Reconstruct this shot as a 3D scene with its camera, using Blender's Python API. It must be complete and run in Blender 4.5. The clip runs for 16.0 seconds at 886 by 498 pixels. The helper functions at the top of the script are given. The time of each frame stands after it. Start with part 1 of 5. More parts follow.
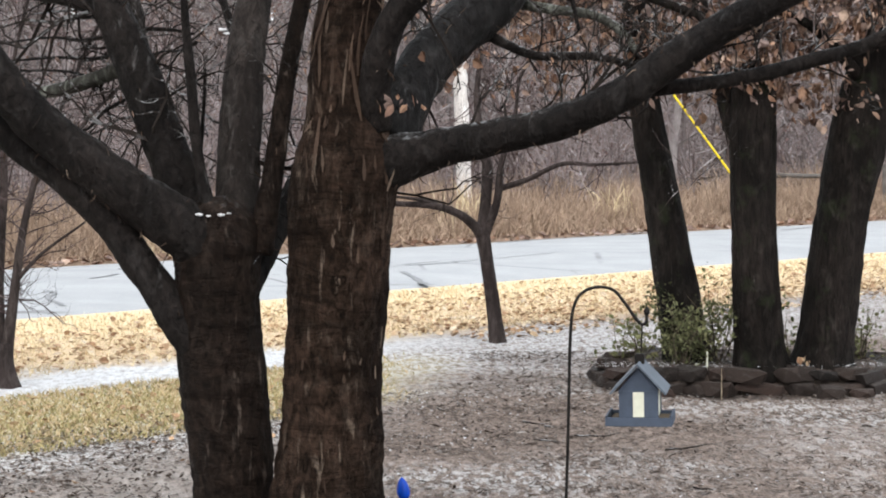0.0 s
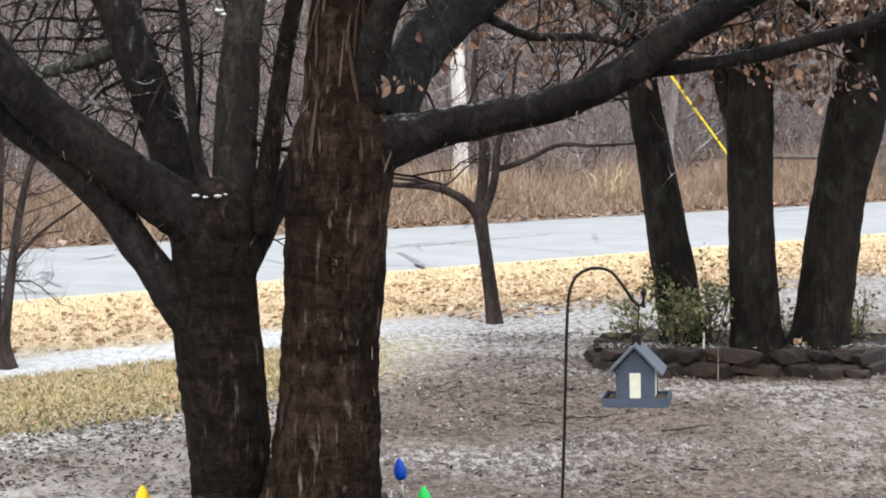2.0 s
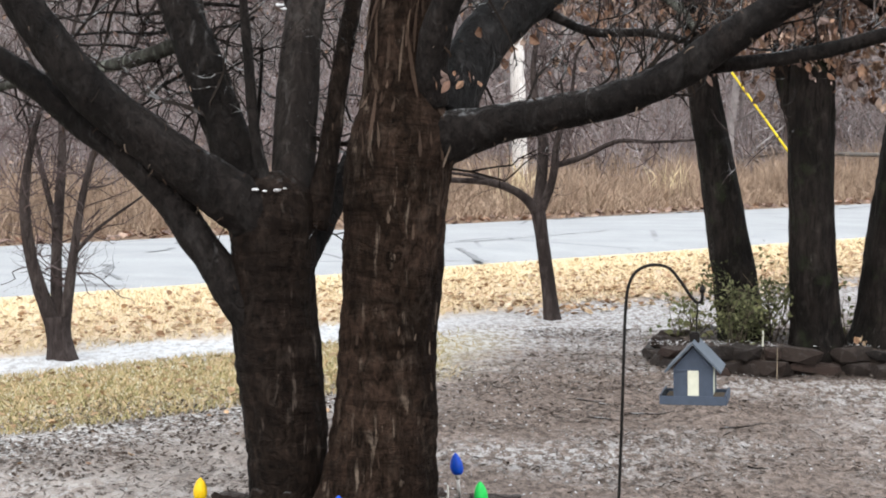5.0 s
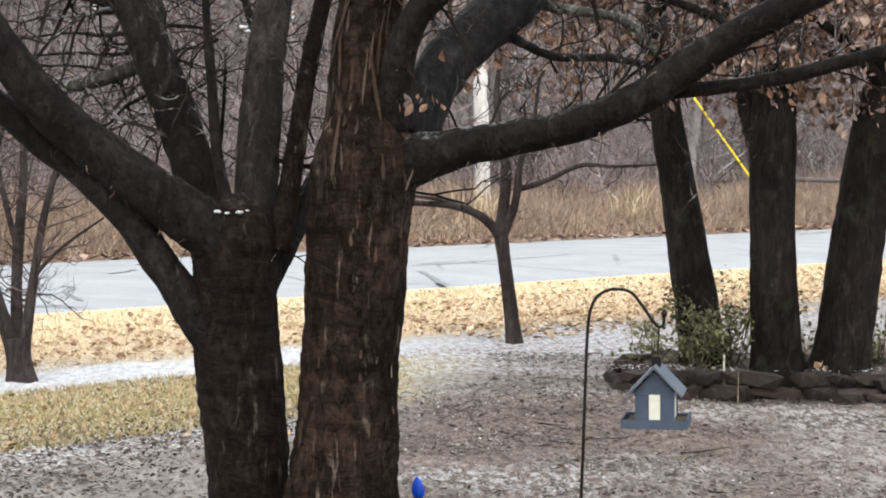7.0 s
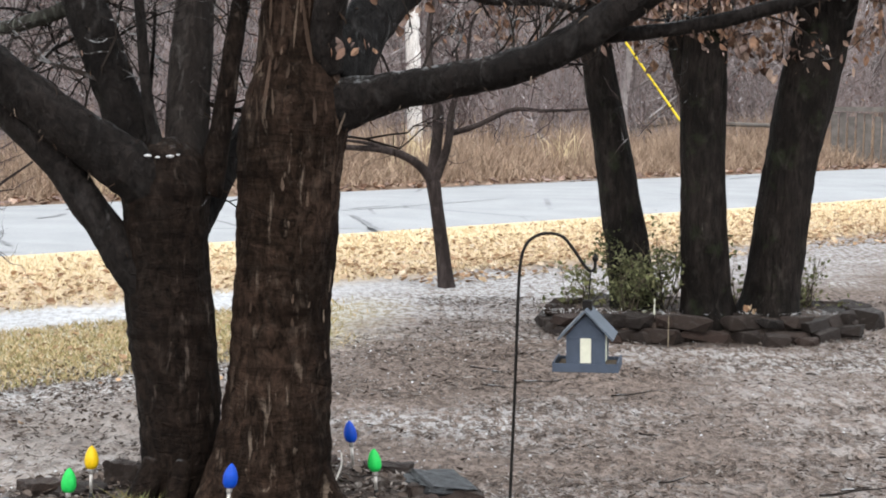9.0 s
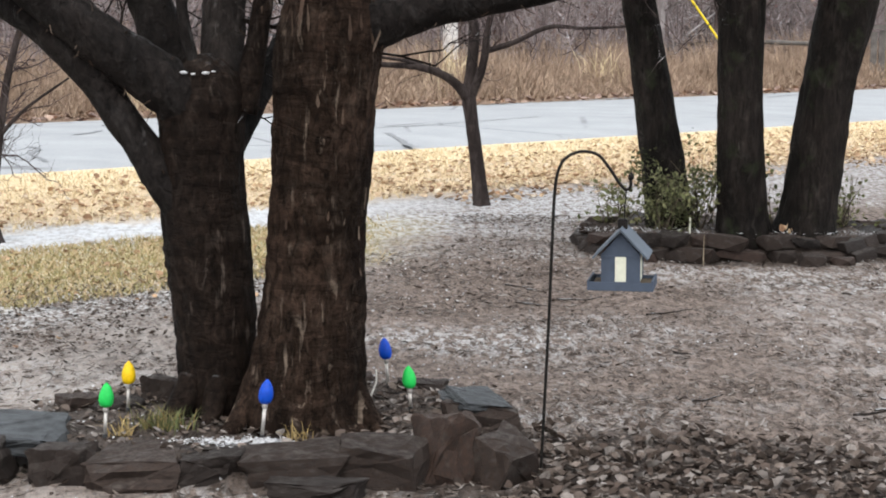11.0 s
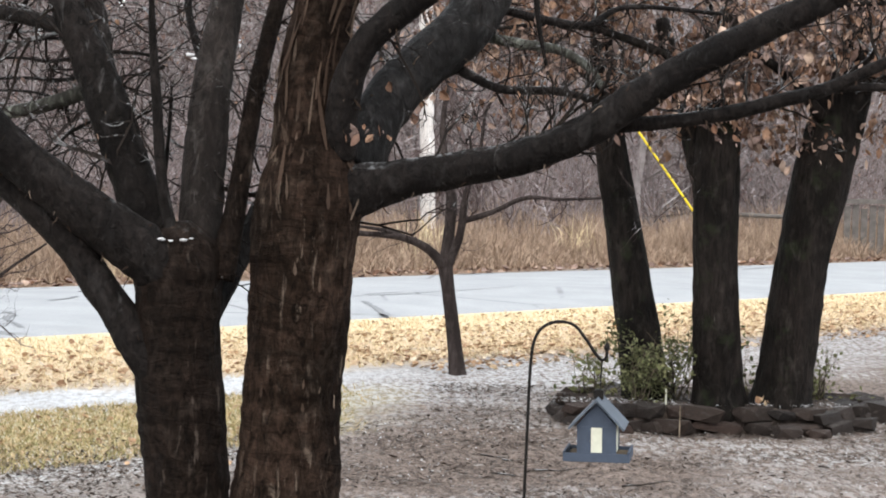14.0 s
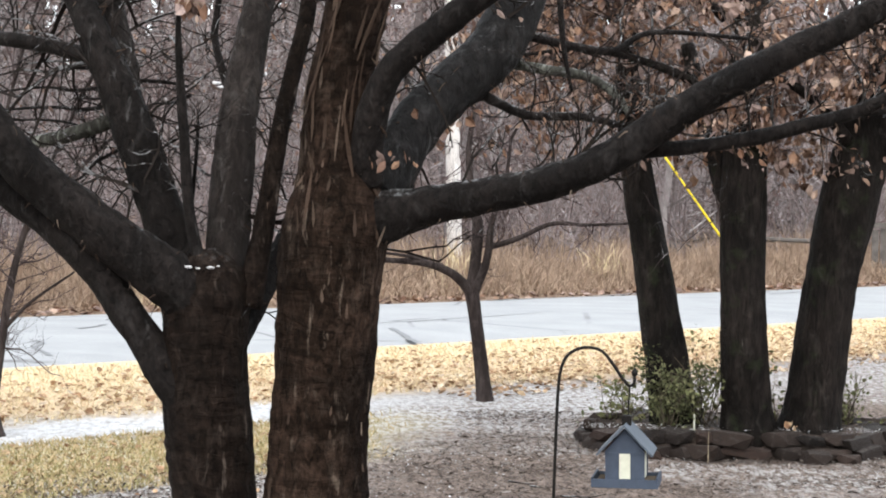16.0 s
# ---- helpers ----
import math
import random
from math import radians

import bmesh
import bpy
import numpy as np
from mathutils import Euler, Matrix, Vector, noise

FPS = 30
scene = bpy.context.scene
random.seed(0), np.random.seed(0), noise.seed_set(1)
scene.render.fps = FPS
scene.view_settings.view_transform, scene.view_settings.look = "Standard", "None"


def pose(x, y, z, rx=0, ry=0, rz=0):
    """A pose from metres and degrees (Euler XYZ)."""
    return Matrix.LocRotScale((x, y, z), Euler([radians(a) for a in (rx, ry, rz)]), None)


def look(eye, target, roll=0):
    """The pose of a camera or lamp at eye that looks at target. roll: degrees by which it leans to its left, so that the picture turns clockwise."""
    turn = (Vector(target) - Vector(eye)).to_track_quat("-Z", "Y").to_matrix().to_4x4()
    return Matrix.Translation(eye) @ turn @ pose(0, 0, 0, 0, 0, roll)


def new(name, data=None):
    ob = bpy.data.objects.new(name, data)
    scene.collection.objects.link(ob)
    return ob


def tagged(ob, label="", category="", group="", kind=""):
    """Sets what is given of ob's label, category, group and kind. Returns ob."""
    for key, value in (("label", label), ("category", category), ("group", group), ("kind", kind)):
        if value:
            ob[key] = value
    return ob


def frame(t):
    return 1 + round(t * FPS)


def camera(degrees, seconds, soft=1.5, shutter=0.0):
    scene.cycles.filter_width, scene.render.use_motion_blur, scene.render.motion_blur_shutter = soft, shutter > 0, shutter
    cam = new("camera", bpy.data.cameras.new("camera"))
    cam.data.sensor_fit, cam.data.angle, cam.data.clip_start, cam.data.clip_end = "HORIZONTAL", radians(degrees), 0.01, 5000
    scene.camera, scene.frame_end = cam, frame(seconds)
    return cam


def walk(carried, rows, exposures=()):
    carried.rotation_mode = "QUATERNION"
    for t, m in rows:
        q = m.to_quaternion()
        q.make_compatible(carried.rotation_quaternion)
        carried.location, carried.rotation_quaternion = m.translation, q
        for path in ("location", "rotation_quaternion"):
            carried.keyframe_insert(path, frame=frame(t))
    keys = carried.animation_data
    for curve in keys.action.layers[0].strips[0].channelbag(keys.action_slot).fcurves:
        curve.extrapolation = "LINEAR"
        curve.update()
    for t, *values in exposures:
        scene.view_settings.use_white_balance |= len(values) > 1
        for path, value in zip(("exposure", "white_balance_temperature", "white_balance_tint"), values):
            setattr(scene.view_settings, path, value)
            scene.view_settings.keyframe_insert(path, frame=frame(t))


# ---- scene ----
# ---- camera ----
cam = camera(28.0, 16.0, 1.9)
EYE = 1.64
ROWS = [
    (0.00, 86.450, -0.000, 0.000),
    (0.50, 86.502, -0.043, -0.262),
    (1.00, 86.454, -0.052, -0.415),
    (1.50, 86.311, -0.042, -0.384),
    (2.00, 85.840, -0.027, -0.098),
    (2.50, 85.335, 0.034, 0.316),
    (3.00, 85.210, 0.005, 0.719),
    (3.50, 85.378, -0.073, 0.880),
    (4.00, 85.536, -0.084, 1.015),
    (5.25, 85.732, -0.334, 1.880),
    (6.50, 86.204, -0.704, 1.348),
    (7.00, 86.441, -0.696, 0.619),
    (7.50, 86.480, -0.796, -0.212),
    (8.00, 86.260, -0.905, -0.950),
    (8.50, 85.660, -0.908, -1.508),
    (9.00, 84.677, -0.827, -1.567),
    (9.50, 83.634, -0.755, -1.217),
    (9.70, 83.280, -0.711, -1.040),
    (10.75, 81.899, -0.879, -0.479),
    (11.80, 83.024, -1.105, -0.436),
    (12.00, 83.284, -1.186, -0.556),
    (12.50, 84.301, -1.320, -1.067),
    (13.00, 85.330, -1.398, -1.390),
    (13.50, 86.354, -1.444, -1.387),
    (14.00, 87.471, -1.528, -1.130),
    (14.50, 88.397, -1.573, -1.000),
    (15.00, 89.000, -1.463, -0.781),
    (15.50, 88.693, -1.298, -0.488),
    (16.00, 88.301, -1.179, -0.284),
]
walk(cam, [(t, pose(0, 0, EYE, rx, ry, rz)) for t, rx, ry, rz in ROWS],
     [(0.0, 0.33), (3.5, 0.36), (7.0, 0.35), (9.5, 0.29), (12.3, 0.20), (14.0, 0.34), (15.0, 0.43), (16.0, 0.42)])

# ---- light: flat winter overcast ----
world = bpy.data.worlds.new("overcast")
scene.world = world
world.use_nodes = True
wn, wl = world.node_tree.nodes, world.node_tree.links
wn.clear()
sky = wn.new("ShaderNodeTexSky")
sky.sky_type, sky.sun_disc = "NISHITA", False
sky.sun_elevation, sky.sun_rotation = radians(48), radians(200)
sky.air_density, sky.dust_density = 1.0, 6.0
sky_bg, cloud_bg = wn.new("ShaderNodeBackground"), wn.new("ShaderNodeBackground")
sky_bg.inputs["Strength"].default_value = 0.05
cloud_bg.inputs["Color"].default_value = (0.895, 0.96, 1.01, 1)
cloud_bg.inputs["Strength"].default_value = 1.5
add, wout = wn.new("ShaderNodeAddShader"), wn.new("ShaderNodeOutputWorld")
wl.new(sky.outputs[0], sky_bg.inputs["Color"])
wl.new(sky_bg.outputs[0], add.inputs[0])
wl.new(cloud_bg.outputs[0], add.inputs[1])
wl.new(add.outputs[0], wout.inputs["Surface"])
sun_data = bpy.data.lights.new("sun", "SUN")
sun_data.energy, sun_data.angle, sun_data.color = 0.9, radians(40), (1.0, 0.97, 0.92)
sun = new("sun", sun_data)
sun.matrix_world = look((0, 0, 30), (-8, 22, 0))
scene.view_settings.exposure = 0.28

# ---- materials ----


class Mat:
    """A small wrapper for node materials."""

    def __init__(self, name, rough=0.85, spec=0.3, metal=0.0):
        self.m = bpy.data.materials.new(name)
        self.m.use_nodes = True
        self.t = self.m.node_tree
        self.b = self.t.nodes["Principled BSDF"]
        self.b.inputs["Roughness"].default_value = rough
        self.b.inputs["Specular IOR Level"].default_value = spec
        self.b.inputs["Metallic"].default_value = metal
        self.co = self.t.nodes.new("ShaderNodeTexCoord").outputs["Object"]

    def n(self, kind, operation="", blend="", feature=""):
        node = self.t.nodes.new(kind)
        if operation:
            node.operation = operation
        if blend:
            node.data_type, node.blend_type = "RGBA", blend
        if feature:
            node.feature = feature
        return node

    def link(self, a, b):
        self.t.links.new(a, b)

    def scaled(self, sx, sy, sz, co=None):
        mp = self.n("ShaderNodeMapping")
        mp.inputs["Scale"].default_value = (sx, sy, sz)
        self.link(co or self.co, mp.inputs["Vector"])
        return mp.outputs[0]

    def noise(self, scale, detail=4.0, rough=0.6, vec=None, distort=0.0):
        nt = self.n("ShaderNodeTexNoise")
        nt.inputs["Scale"].default_value = scale
        nt.inputs["Detail"].default_value = detail
        nt.inputs["Roughness"].default_value = rough
        nt.inputs["Distortion"].default_value = distort
        self.link(vec or self.co, nt.inputs["Vector"])
        return nt.outputs[0]

    def ramp(self, fac, *stops, ease="LINEAR"):
        r = self.n("ShaderNodeValToRGB")
        r.color_ramp.interpolation = ease
        e = r.color_ramp.elements
        while len(e) < len(stops):
            e.new(0.5)
        for el, (p, c) in zip(e, stops):
            el.position = p
            el.color = (*c, 1) if isinstance(c, tuple) else (c, c, c, 1)
        self.link(fac, r.inputs[0])
        return r.outputs[0]

    def mix(self, fac, a, b, mode="MIX"):
        x = self.n("ShaderNodeMix", blend=mode)
        for value, socket in ((fac, x.inputs[0]), (a, x.inputs[6]), (b, x.inputs[7])):
            if isinstance(value, (int, float)):
                socket.default_value = value
            elif isinstance(value, tuple):
                socket.default_value = (*value, 1)
            else:
                self.link(value, socket)
        return x.outputs[2]

    def math(self, op, a, b=0.0, c=0.0):
        x = self.n("ShaderNodeMath", operation=op)
        for value, socket in zip((a, b, c), x.inputs):
            if isinstance(value, (int, float)):
                socket.default_value = value
            else:
                self.link(value, socket)
        return x.outputs[0]

    def map(self, v, a, b, c=0.0, d=1.0):
        x = self.n("ShaderNodeMapRange")
        x.interpolation_type = "SMOOTHSTEP"
        for value, socket in zip((v, a, b, c, d), x.inputs):
            if isinstance(value, (int, float)):
                socket.default_value = value
            else:
                self.link(value, socket)
        return x.outputs[0]

    def island(self):
        return self.n("ShaderNodeNewGeometry").outputs["Random Per Island"]

    def facing_up(self):
        """How far a surface faces the sky: for lying sleet and for tops painted paler."""
        sep = self.n("ShaderNodeSeparateXYZ")
        self.link(self.n("ShaderNodeNewGeometry").outputs["Normal"], sep.inputs[0])
        return sep.outputs[2]

    def finish(self, color, bump=None, strength=0.5, distance=0.01, rough=None):
        if isinstance(color, tuple):
            self.b.inputs["Base Color"].default_value = (*color, 1)
        else:
            self.link(color, self.b.inputs["Base Color"])
        if bump is not None:
            bp = self.n("ShaderNodeBump")
            bp.inputs["Strength"].default_value = strength
            bp.inputs["Distance"].default_value = distance
            self.link(bump, bp.inputs["Height"])
            self.link(bp.outputs[0], self.b.inputs["Normal"])
        if rough is not None:
            self.link(rough, self.b.inputs["Roughness"])
        return self.m


def bark(name, dark, mid, pale, pale_at=0.68, stretch=5.0, bands=0.0, moss=None, blotch=0.85, wet=0.0, sleet=0.0, fleck=1.0):
    """Wet bark: vertical fissures, soaked dark areas, paler weathered streaks, optional cross-banding."""
    k = Mat(name, rough=0.85, spec=0.05)
    long = k.scaled(1, 1, 1 / stretch)
    fiss = k.noise(38, 6, 0.68, long, 0.8)
    blot = k.noise(3.2, 5, 0.65, k.scaled(1, 1, 0.6), 0.5)
    streak = k.noise(24, 5, 0.65, k.scaled(1, 1, 0.16), 0.6)
    speck = k.noise(70, 3, 0.7)
    col = k.mix(k.ramp(fiss, (0.34, 0.0), (0.66, 1.0)), dark, mid)
    col = k.mix(k.math("MULTIPLY", k.ramp(blot, (0.40, 0.0), (0.60, 1.0)), blotch), col, dark)
    patchy = k.ramp(k.noise(4, 4, 0.65, k.scaled(1, 1, 0.5)), (0.47, 0.0), (0.58, 1.0))
    col = k.mix(k.math("MULTIPLY", k.math("MULTIPLY", k.ramp(streak, (pale_at - 0.04, 0.0), (pale_at + 0.05, 1.0)), patchy), 0.85), col, pale)
    col = k.mix(k.ramp(speck, (0.66, 0.0), (0.76, 0.5 * fleck)), col, pale)
    height = fiss
    if bands:
        ring = k.noise(3.0, 6, 0.75, k.scaled(1.1, 1.1, 4.2), 1.5)
        col = k.mix(k.math("MULTIPLY", k.ramp(ring, (0.44, 0.0), (0.66, 1.0)), bands), col, dark)
        height = k.math("ADD", fiss, k.math("MULTIPLY", ring, 1.6))
    if moss:
        col = k.mix(k.math("MULTIPLY", k.ramp(k.noise(7, 4, 0.7), (0.56, 0.0), (0.66, 1.0)), 0.6), col, moss)
    mott = k.noise(15, 5, 0.7, k.scaled(1, 1, 0.55), 0.6)
    col = k.mix(k.ramp(mott, (0.53, 0.0), (0.68, 0.4 * fleck)), col, tuple(0.5 * (a + b) for a, b in zip(mid, pale)))
    # upper sides greyed: lying sleet, plus wet bark's sky reflection painted in
    if sleet:
        col = k.mix(k.math("MULTIPLY", k.math("MULTIPLY", k.map(k.facing_up(), 0.72, 0.97), k.map(k.noise(22, 5, 0.8), 0.48, 0.64)), sleet), col, (0.50, 0.51, 0.52))
    if wet:
        k.b.inputs["Specular IOR Level"].default_value = wet
        return k.finish(col, height, 1.0, 0.02, k.map(mott, 0.35, 0.65, 0.5, 0.8))
    return k.finish(col, height, 1.0, 0.025)


BARK_PEELING = bark("peeling_brown_bark", (0.0060, 0.0039, 0.0030), (0.068, 0.042, 0.030), (0.26, 0.20, 0.155), 0.605, 2.4, 0.75, None, 0.75, 0.0, 0.0, 0.45)
BARK_GREY = bark("wet_grey_bark", (0.0050, 0.0036, 0.0030), (0.036, 0.024, 0.0185), (0.19, 0.15, 0.125), 0.62, 2, 0.65, wet=0.05, sleet=0.2, fleck=0.4)
BARK_LIMB = bark("wet_dark_limb_bark", (0.0048, 0.004, 0.0037), (0.026, 0.021, 0.019), (0.095, 0.09, 0.088), 0.64, 1.6, 0.0, wet=0.07, sleet=0.5, fleck=0.8)
BARK_PALE_LIMB = bark("grey_limb_bark", (0.014, 0.0115, 0.0105), (0.066, 0.054, 0.049), (0.17, 0.16, 0.152), 0.62, 2.5, 0.0, None, 0.8, 0.06, 0.4, 0.7)
BARK_OAK = bark("dark_oak_bark", (0.005, 0.0042, 0.0038), (0.029, 0.0228, 0.020), (0.13, 0.118, 0.105), 0.69, 5, 0.0, (0.020, 0.024, 0.013), wet=0.05, sleet=0.3, fleck=0.6)
BARK_SMALL = bark("small_tree_bark", (0.026, 0.020, 0.019), (0.085, 0.068, 0.064), (0.13, 0.11, 0.10), 0.70, 6)
BARK_BLUE_LIMB = bark("blue_grey_limb_bark", (0.0075, 0.0068, 0.0066), (0.036, 0.0325, 0.0315), (0.15, 0.15, 0.15), 0.62, 2.5, 0.0, None, 0.9, 0.07, 0.45, 0.7)
LICHEN = bark("lichened_bark", (0.03, 0.028, 0.024), (0.11, 0.11, 0.095), (0.28, 0.29, 0.25), 0.55, 3, sleet=0.8)


def varied(name, *colors, rough=0.85, spec=0.12, grain=40.0, sleet=0.0):
    """A material that varies from piece to piece of one mesh."""
    k = Mat(name, rough, spec)
    steps = [(i / max(len(colors) - 1, 1), c) for i, c in enumerate(colors)]
    col = k.ramp(k.island(), *steps)
    g = k.noise(grain, 3, 0.6)
    col = k.mix(k.ramp(g, (0.3, 0.55), (0.7, 0.0)), col, (0.02, 0.015, 0.01))
    if sleet:
        col = k.mix(k.math("MULTIPLY", k.math("MULTIPLY", k.map(k.facing_up(), 0.3, 0.8), k.map(k.noise(9, 4, 0.8), 0.50, 0.58)), sleet), col, (0.72, 0.73, 0.75))
    return k.finish(col)


TWIG = varied("dark_twig_bark", (0.007, 0.0055, 0.005), (0.022, 0.017, 0.016), (0.012, 0.009, 0.0085), sleet=0.35)
TWIG_OAK = varied("brown_oak_twig", (0.045, 0.033, 0.031), (0.12, 0.090, 0.085), (0.07, 0.051, 0.048), (0.18, 0.145, 0.138), sleet=0.6)
TWIG_MAUVE = varied("mauve_twig_bark", (0.055, 0.036, 0.036), (0.12, 0.085, 0.085), (0.035, 0.024, 0.024), (0.17, 0.135, 0.135))
WOOD_FAR = varied("far_bare_wood", (0.10, 0.082, 0.080), (0.21, 0.178, 0.176), (0.34, 0.305, 0.302), (0.14, 0.108, 0.106), grain=3, sleet=0.5)
BRUSH = varied("reddish_brush_stems", (0.17, 0.125, 0.124), (0.30, 0.235, 0.232), (0.23, 0.195, 0.195), (0.40, 0.335, 0.332), grain=3, sleet=0.5)
LEAF_OAK = varied("dead_oak_leaf", (0.10, 0.056, 0.040), (0.24, 0.132, 0.088), (0.40, 0.245, 0.165), (0.30, 0.215, 0.195), (0.60, 0.44, 0.345), (0.28, 0.152, 0.094), (0.18, 0.122, 0.108), (0.46, 0.32, 0.25), (0.38, 0.285, 0.26), (0.13, 0.076, 0.056), grain=25)
LEAF_MAUVE = varied("dull_mauve_leaf", (0.10, 0.060, 0.055), (0.21, 0.138, 0.128), (0.06, 0.038, 0.036), (0.30, 0.22, 0.205), (0.15, 0.085, 0.07), (0.34, 0.28, 0.27), grain=12)
LEAF_GROUND = varied("fallen_leaf", (0.33, 0.19, 0.11), (0.55, 0.37, 0.23), (0.24, 0.13, 0.075), (0.66, 0.50, 0.33), (0.42, 0.26, 0.15), (0.74, 0.63, 0.49), (0.58, 0.40, 0.24), grain=25)
LEAF_WET = varied("wet_leaf_scrap", (0.030, 0.022, 0.018), (0.13, 0.098, 0.083), (0.05, 0.037, 0.031), (0.24, 0.195, 0.17), (0.085, 0.064, 0.054), (0.37, 0.33, 0.305), (0.04, 0.029, 0.025), grain=30)
SLEET = varied("sleet_crumb", (0.68, 0.68, 0.69), (0.8, 0.8, 0.82), rough=0.6, grain=80)
GRASS_DRY = varied("dry_tall_grass", (0.33, 0.23, 0.17), (0.46, 0.335, 0.245), (0.24, 0.165, 0.128), (0.58, 0.44, 0.32), (0.38, 0.265, 0.195), grain=6)
GRASS_TAN = varied("tan_lawn_grass", (0.52, 0.39, 0.22), (0.66, 0.51, 0.31), (0.44, 0.35, 0.18), (0.34, 0.31, 0.145), (0.40, 0.35, 0.17), grain=20)
GRASS_STRIP = varied("yellow_verge_grass", (0.78, 0.62, 0.38), (0.86, 0.72, 0.50), (0.68, 0.52, 0.31), grain=20)
LEAF_GREEN = varied("evergreen_leaf", (0.085, 0.100, 0.042), (0.165, 0.178, 0.08), (0.25, 0.25, 0.125), (0.125, 0.142, 0.062), (0.33, 0.30, 0.16), grain=30)
WEED = varied("weed_blade", (0.10, 0.12, 0.05), (0.18, 0.18, 0.08), (0.36, 0.26, 0.11), grain=30)
FLAKE = varied("loose_bark_flake", (0.040, 0.024, 0.017), (0.10, 0.066, 0.048), (0.024, 0.014, 0.010), (0.20, 0.15, 0.115), (0.05, 0.03, 0.021), (0.026, 0.016, 0.011), (0.065, 0.04, 0.029), (0.03, 0.018, 0.013), grain=90)


def ground_material():
    """Muddy leaf litter with sleet, tan lawn, and the yellow verge along the road."""
    k = Mat("ground_litter", 0.9, 0.2)
    sep = k.n("ShaderNodeSeparateXYZ")
    k.link(k.co, sep.inputs[0])
    x, y = sep.outputs[0], sep.outputs[1]
    wob = k.noise(0.9, 4, 0.6)
    fine = k.noise(7, 5, 0.7)
    s = k.math("MULTIPLY_ADD", x, 0.684, k.math("MULTIPLY", k.math("SUBTRACT", y, 19.37), -0.729))
    sw = k.math("ADD", s, k.math("MULTIPLY_ADD", wob, 1.3, -0.65))
    sw = k.math("ADD", sw, k.math("MULTIPLY_ADD", fine, 0.5, -0.25))
    # wet soil with chopped leaf litter
    flat = k.scaled(1, 0.5, 1)
    g1, g2 = k.noise(2.2, 5, 0.65), k.noise(22, 5, 0.7, flat)
    g3 = k.noise(60, 3, 0.7, flat)
    mud = k.mix(k.ramp(g2, (0.38, 0.0), (0.62, 1.0)), (0.098, 0.072, 0.059), (0.31, 0.243, 0.207))
    mud = k.mix(k.math("MULTIPLY", k.ramp(g1, (0.35, 0.0), (0.7, 1.0)), 0.45), mud, (0.13, 0.097, 0.080))
    mud = k.mix(k.ramp(g3, (0.55, 0.0), (0.64, 0.85)), mud, (0.034, 0.025, 0.020))
    # sleet lies in patches
    patch = k.noise(0.55, 5, 0.62, k.scaled(0.55, 1.0, 1), 0.4)
    sp = k.math("MULTIPLY", k.map(patch, 0.45, 0.63), k.map(k.noise(20, 5, 0.82, k.scaled(1, 0.4, 1)), 0.47, 0.56))
    col = k.mix(k.math("MULTIPLY", sp, 0.75), mud, (0.58, 0.56, 0.55))
    # tan lawn left of the small tree
    lawn = k.mix(k.ramp(k.noise(14, 5, 0.7), (0.35, 0.0), (0.66, 1.0)), (0.31, 0.262, 0.125), (0.57, 0.475, 0.26))
    lawn_at = k.math("MULTIPLY", k.map(sw, 4.0, 4.35), k.map(sw, 6.1, 5.2))
    lawn_at = k.math("MULTIPLY", lawn_at, k.map(k.math("ADD", x, k.math("MULTIPLY", wob, 1.6)), 1.1, -0.2))
    col = k.mix(lawn_at, col, lawn)
    # speckled sleet and leaf between lawn and mud
    mixed_at = k.math("MULTIPLY", k.math("MULTIPLY", k.map(sw, 5.2, 5.8), k.map(sw, 7.0, 6.3)), k.map(x, 0.0, -1.2))
    col = k.mix(k.math("MULTIPLY", mixed_at, k.map(k.noise(30, 4, 0.75), 0.45, 0.6)), col, (0.62, 0.61, 0.60))
    dust_at = k.math("MULTIPLY", k.math("MULTIPLY", k.map(sw, 6.3, 7.0), k.map(sw, 10.0, 8.6)), k.map(x, -0.6, -1.4))
    col = k.mix(k.math("MULTIPLY", dust_at, k.map(k.noise(9, 5, 0.75, flat), 0.42, 0.58, 0.28, 0.7)), col, (0.47, 0.42, 0.385))
    far_at = k.math("MULTIPLY", k.map(x, 1.3, 2.2), k.math("MULTIPLY", k.map(y, 6.0, 7.0), k.map(y, 10.6, 9.2)))
    col = k.mix(k.math("MULTIPLY", far_at, k.map(k.noise(12, 5, 0.78, k.scaled(1, 0.35, 1)), 0.47, 0.56, 0.05, 0.5)), col, (0.53, 0.49, 0.47))
    # white margin of unmelted sleet
    white_at = k.math("MULTIPLY", k.map(sw, 2.5, 3.5), k.map(sw, 4.4, 3.8))
    white_at = k.math("MULTIPLY", white_at, k.map(x, 0.9, -1.2, 0.12, 0.9))
    white_at = k.math("MULTIPLY", white_at, k.map(k.noise(13, 5, 0.78, flat), 0.36, 0.58, 0.45, 1.0))
    wide = k.math("MULTIPLY", k.map(sw, 3.2, 3.6), k.map(sw, 6.4, 4.2))
    white_at = k.math("MAXIMUM", white_at, k.math("MULTIPLY", wide, k.map(k.noise(18, 4, 0.75, flat), 0.42, 0.58, 0.0, 0.5)))
    col = k.mix(white_at, col, (0.70, 0.71, 0.73))
    # bed soil and litter; the oak bed's patch also has stone shade painted in
    soil = k.mix(k.ramp(g2, (0.35, 0.0), (0.68, 1.0)), (0.022, 0.016, 0.013), (0.075, 0.056, 0.046))
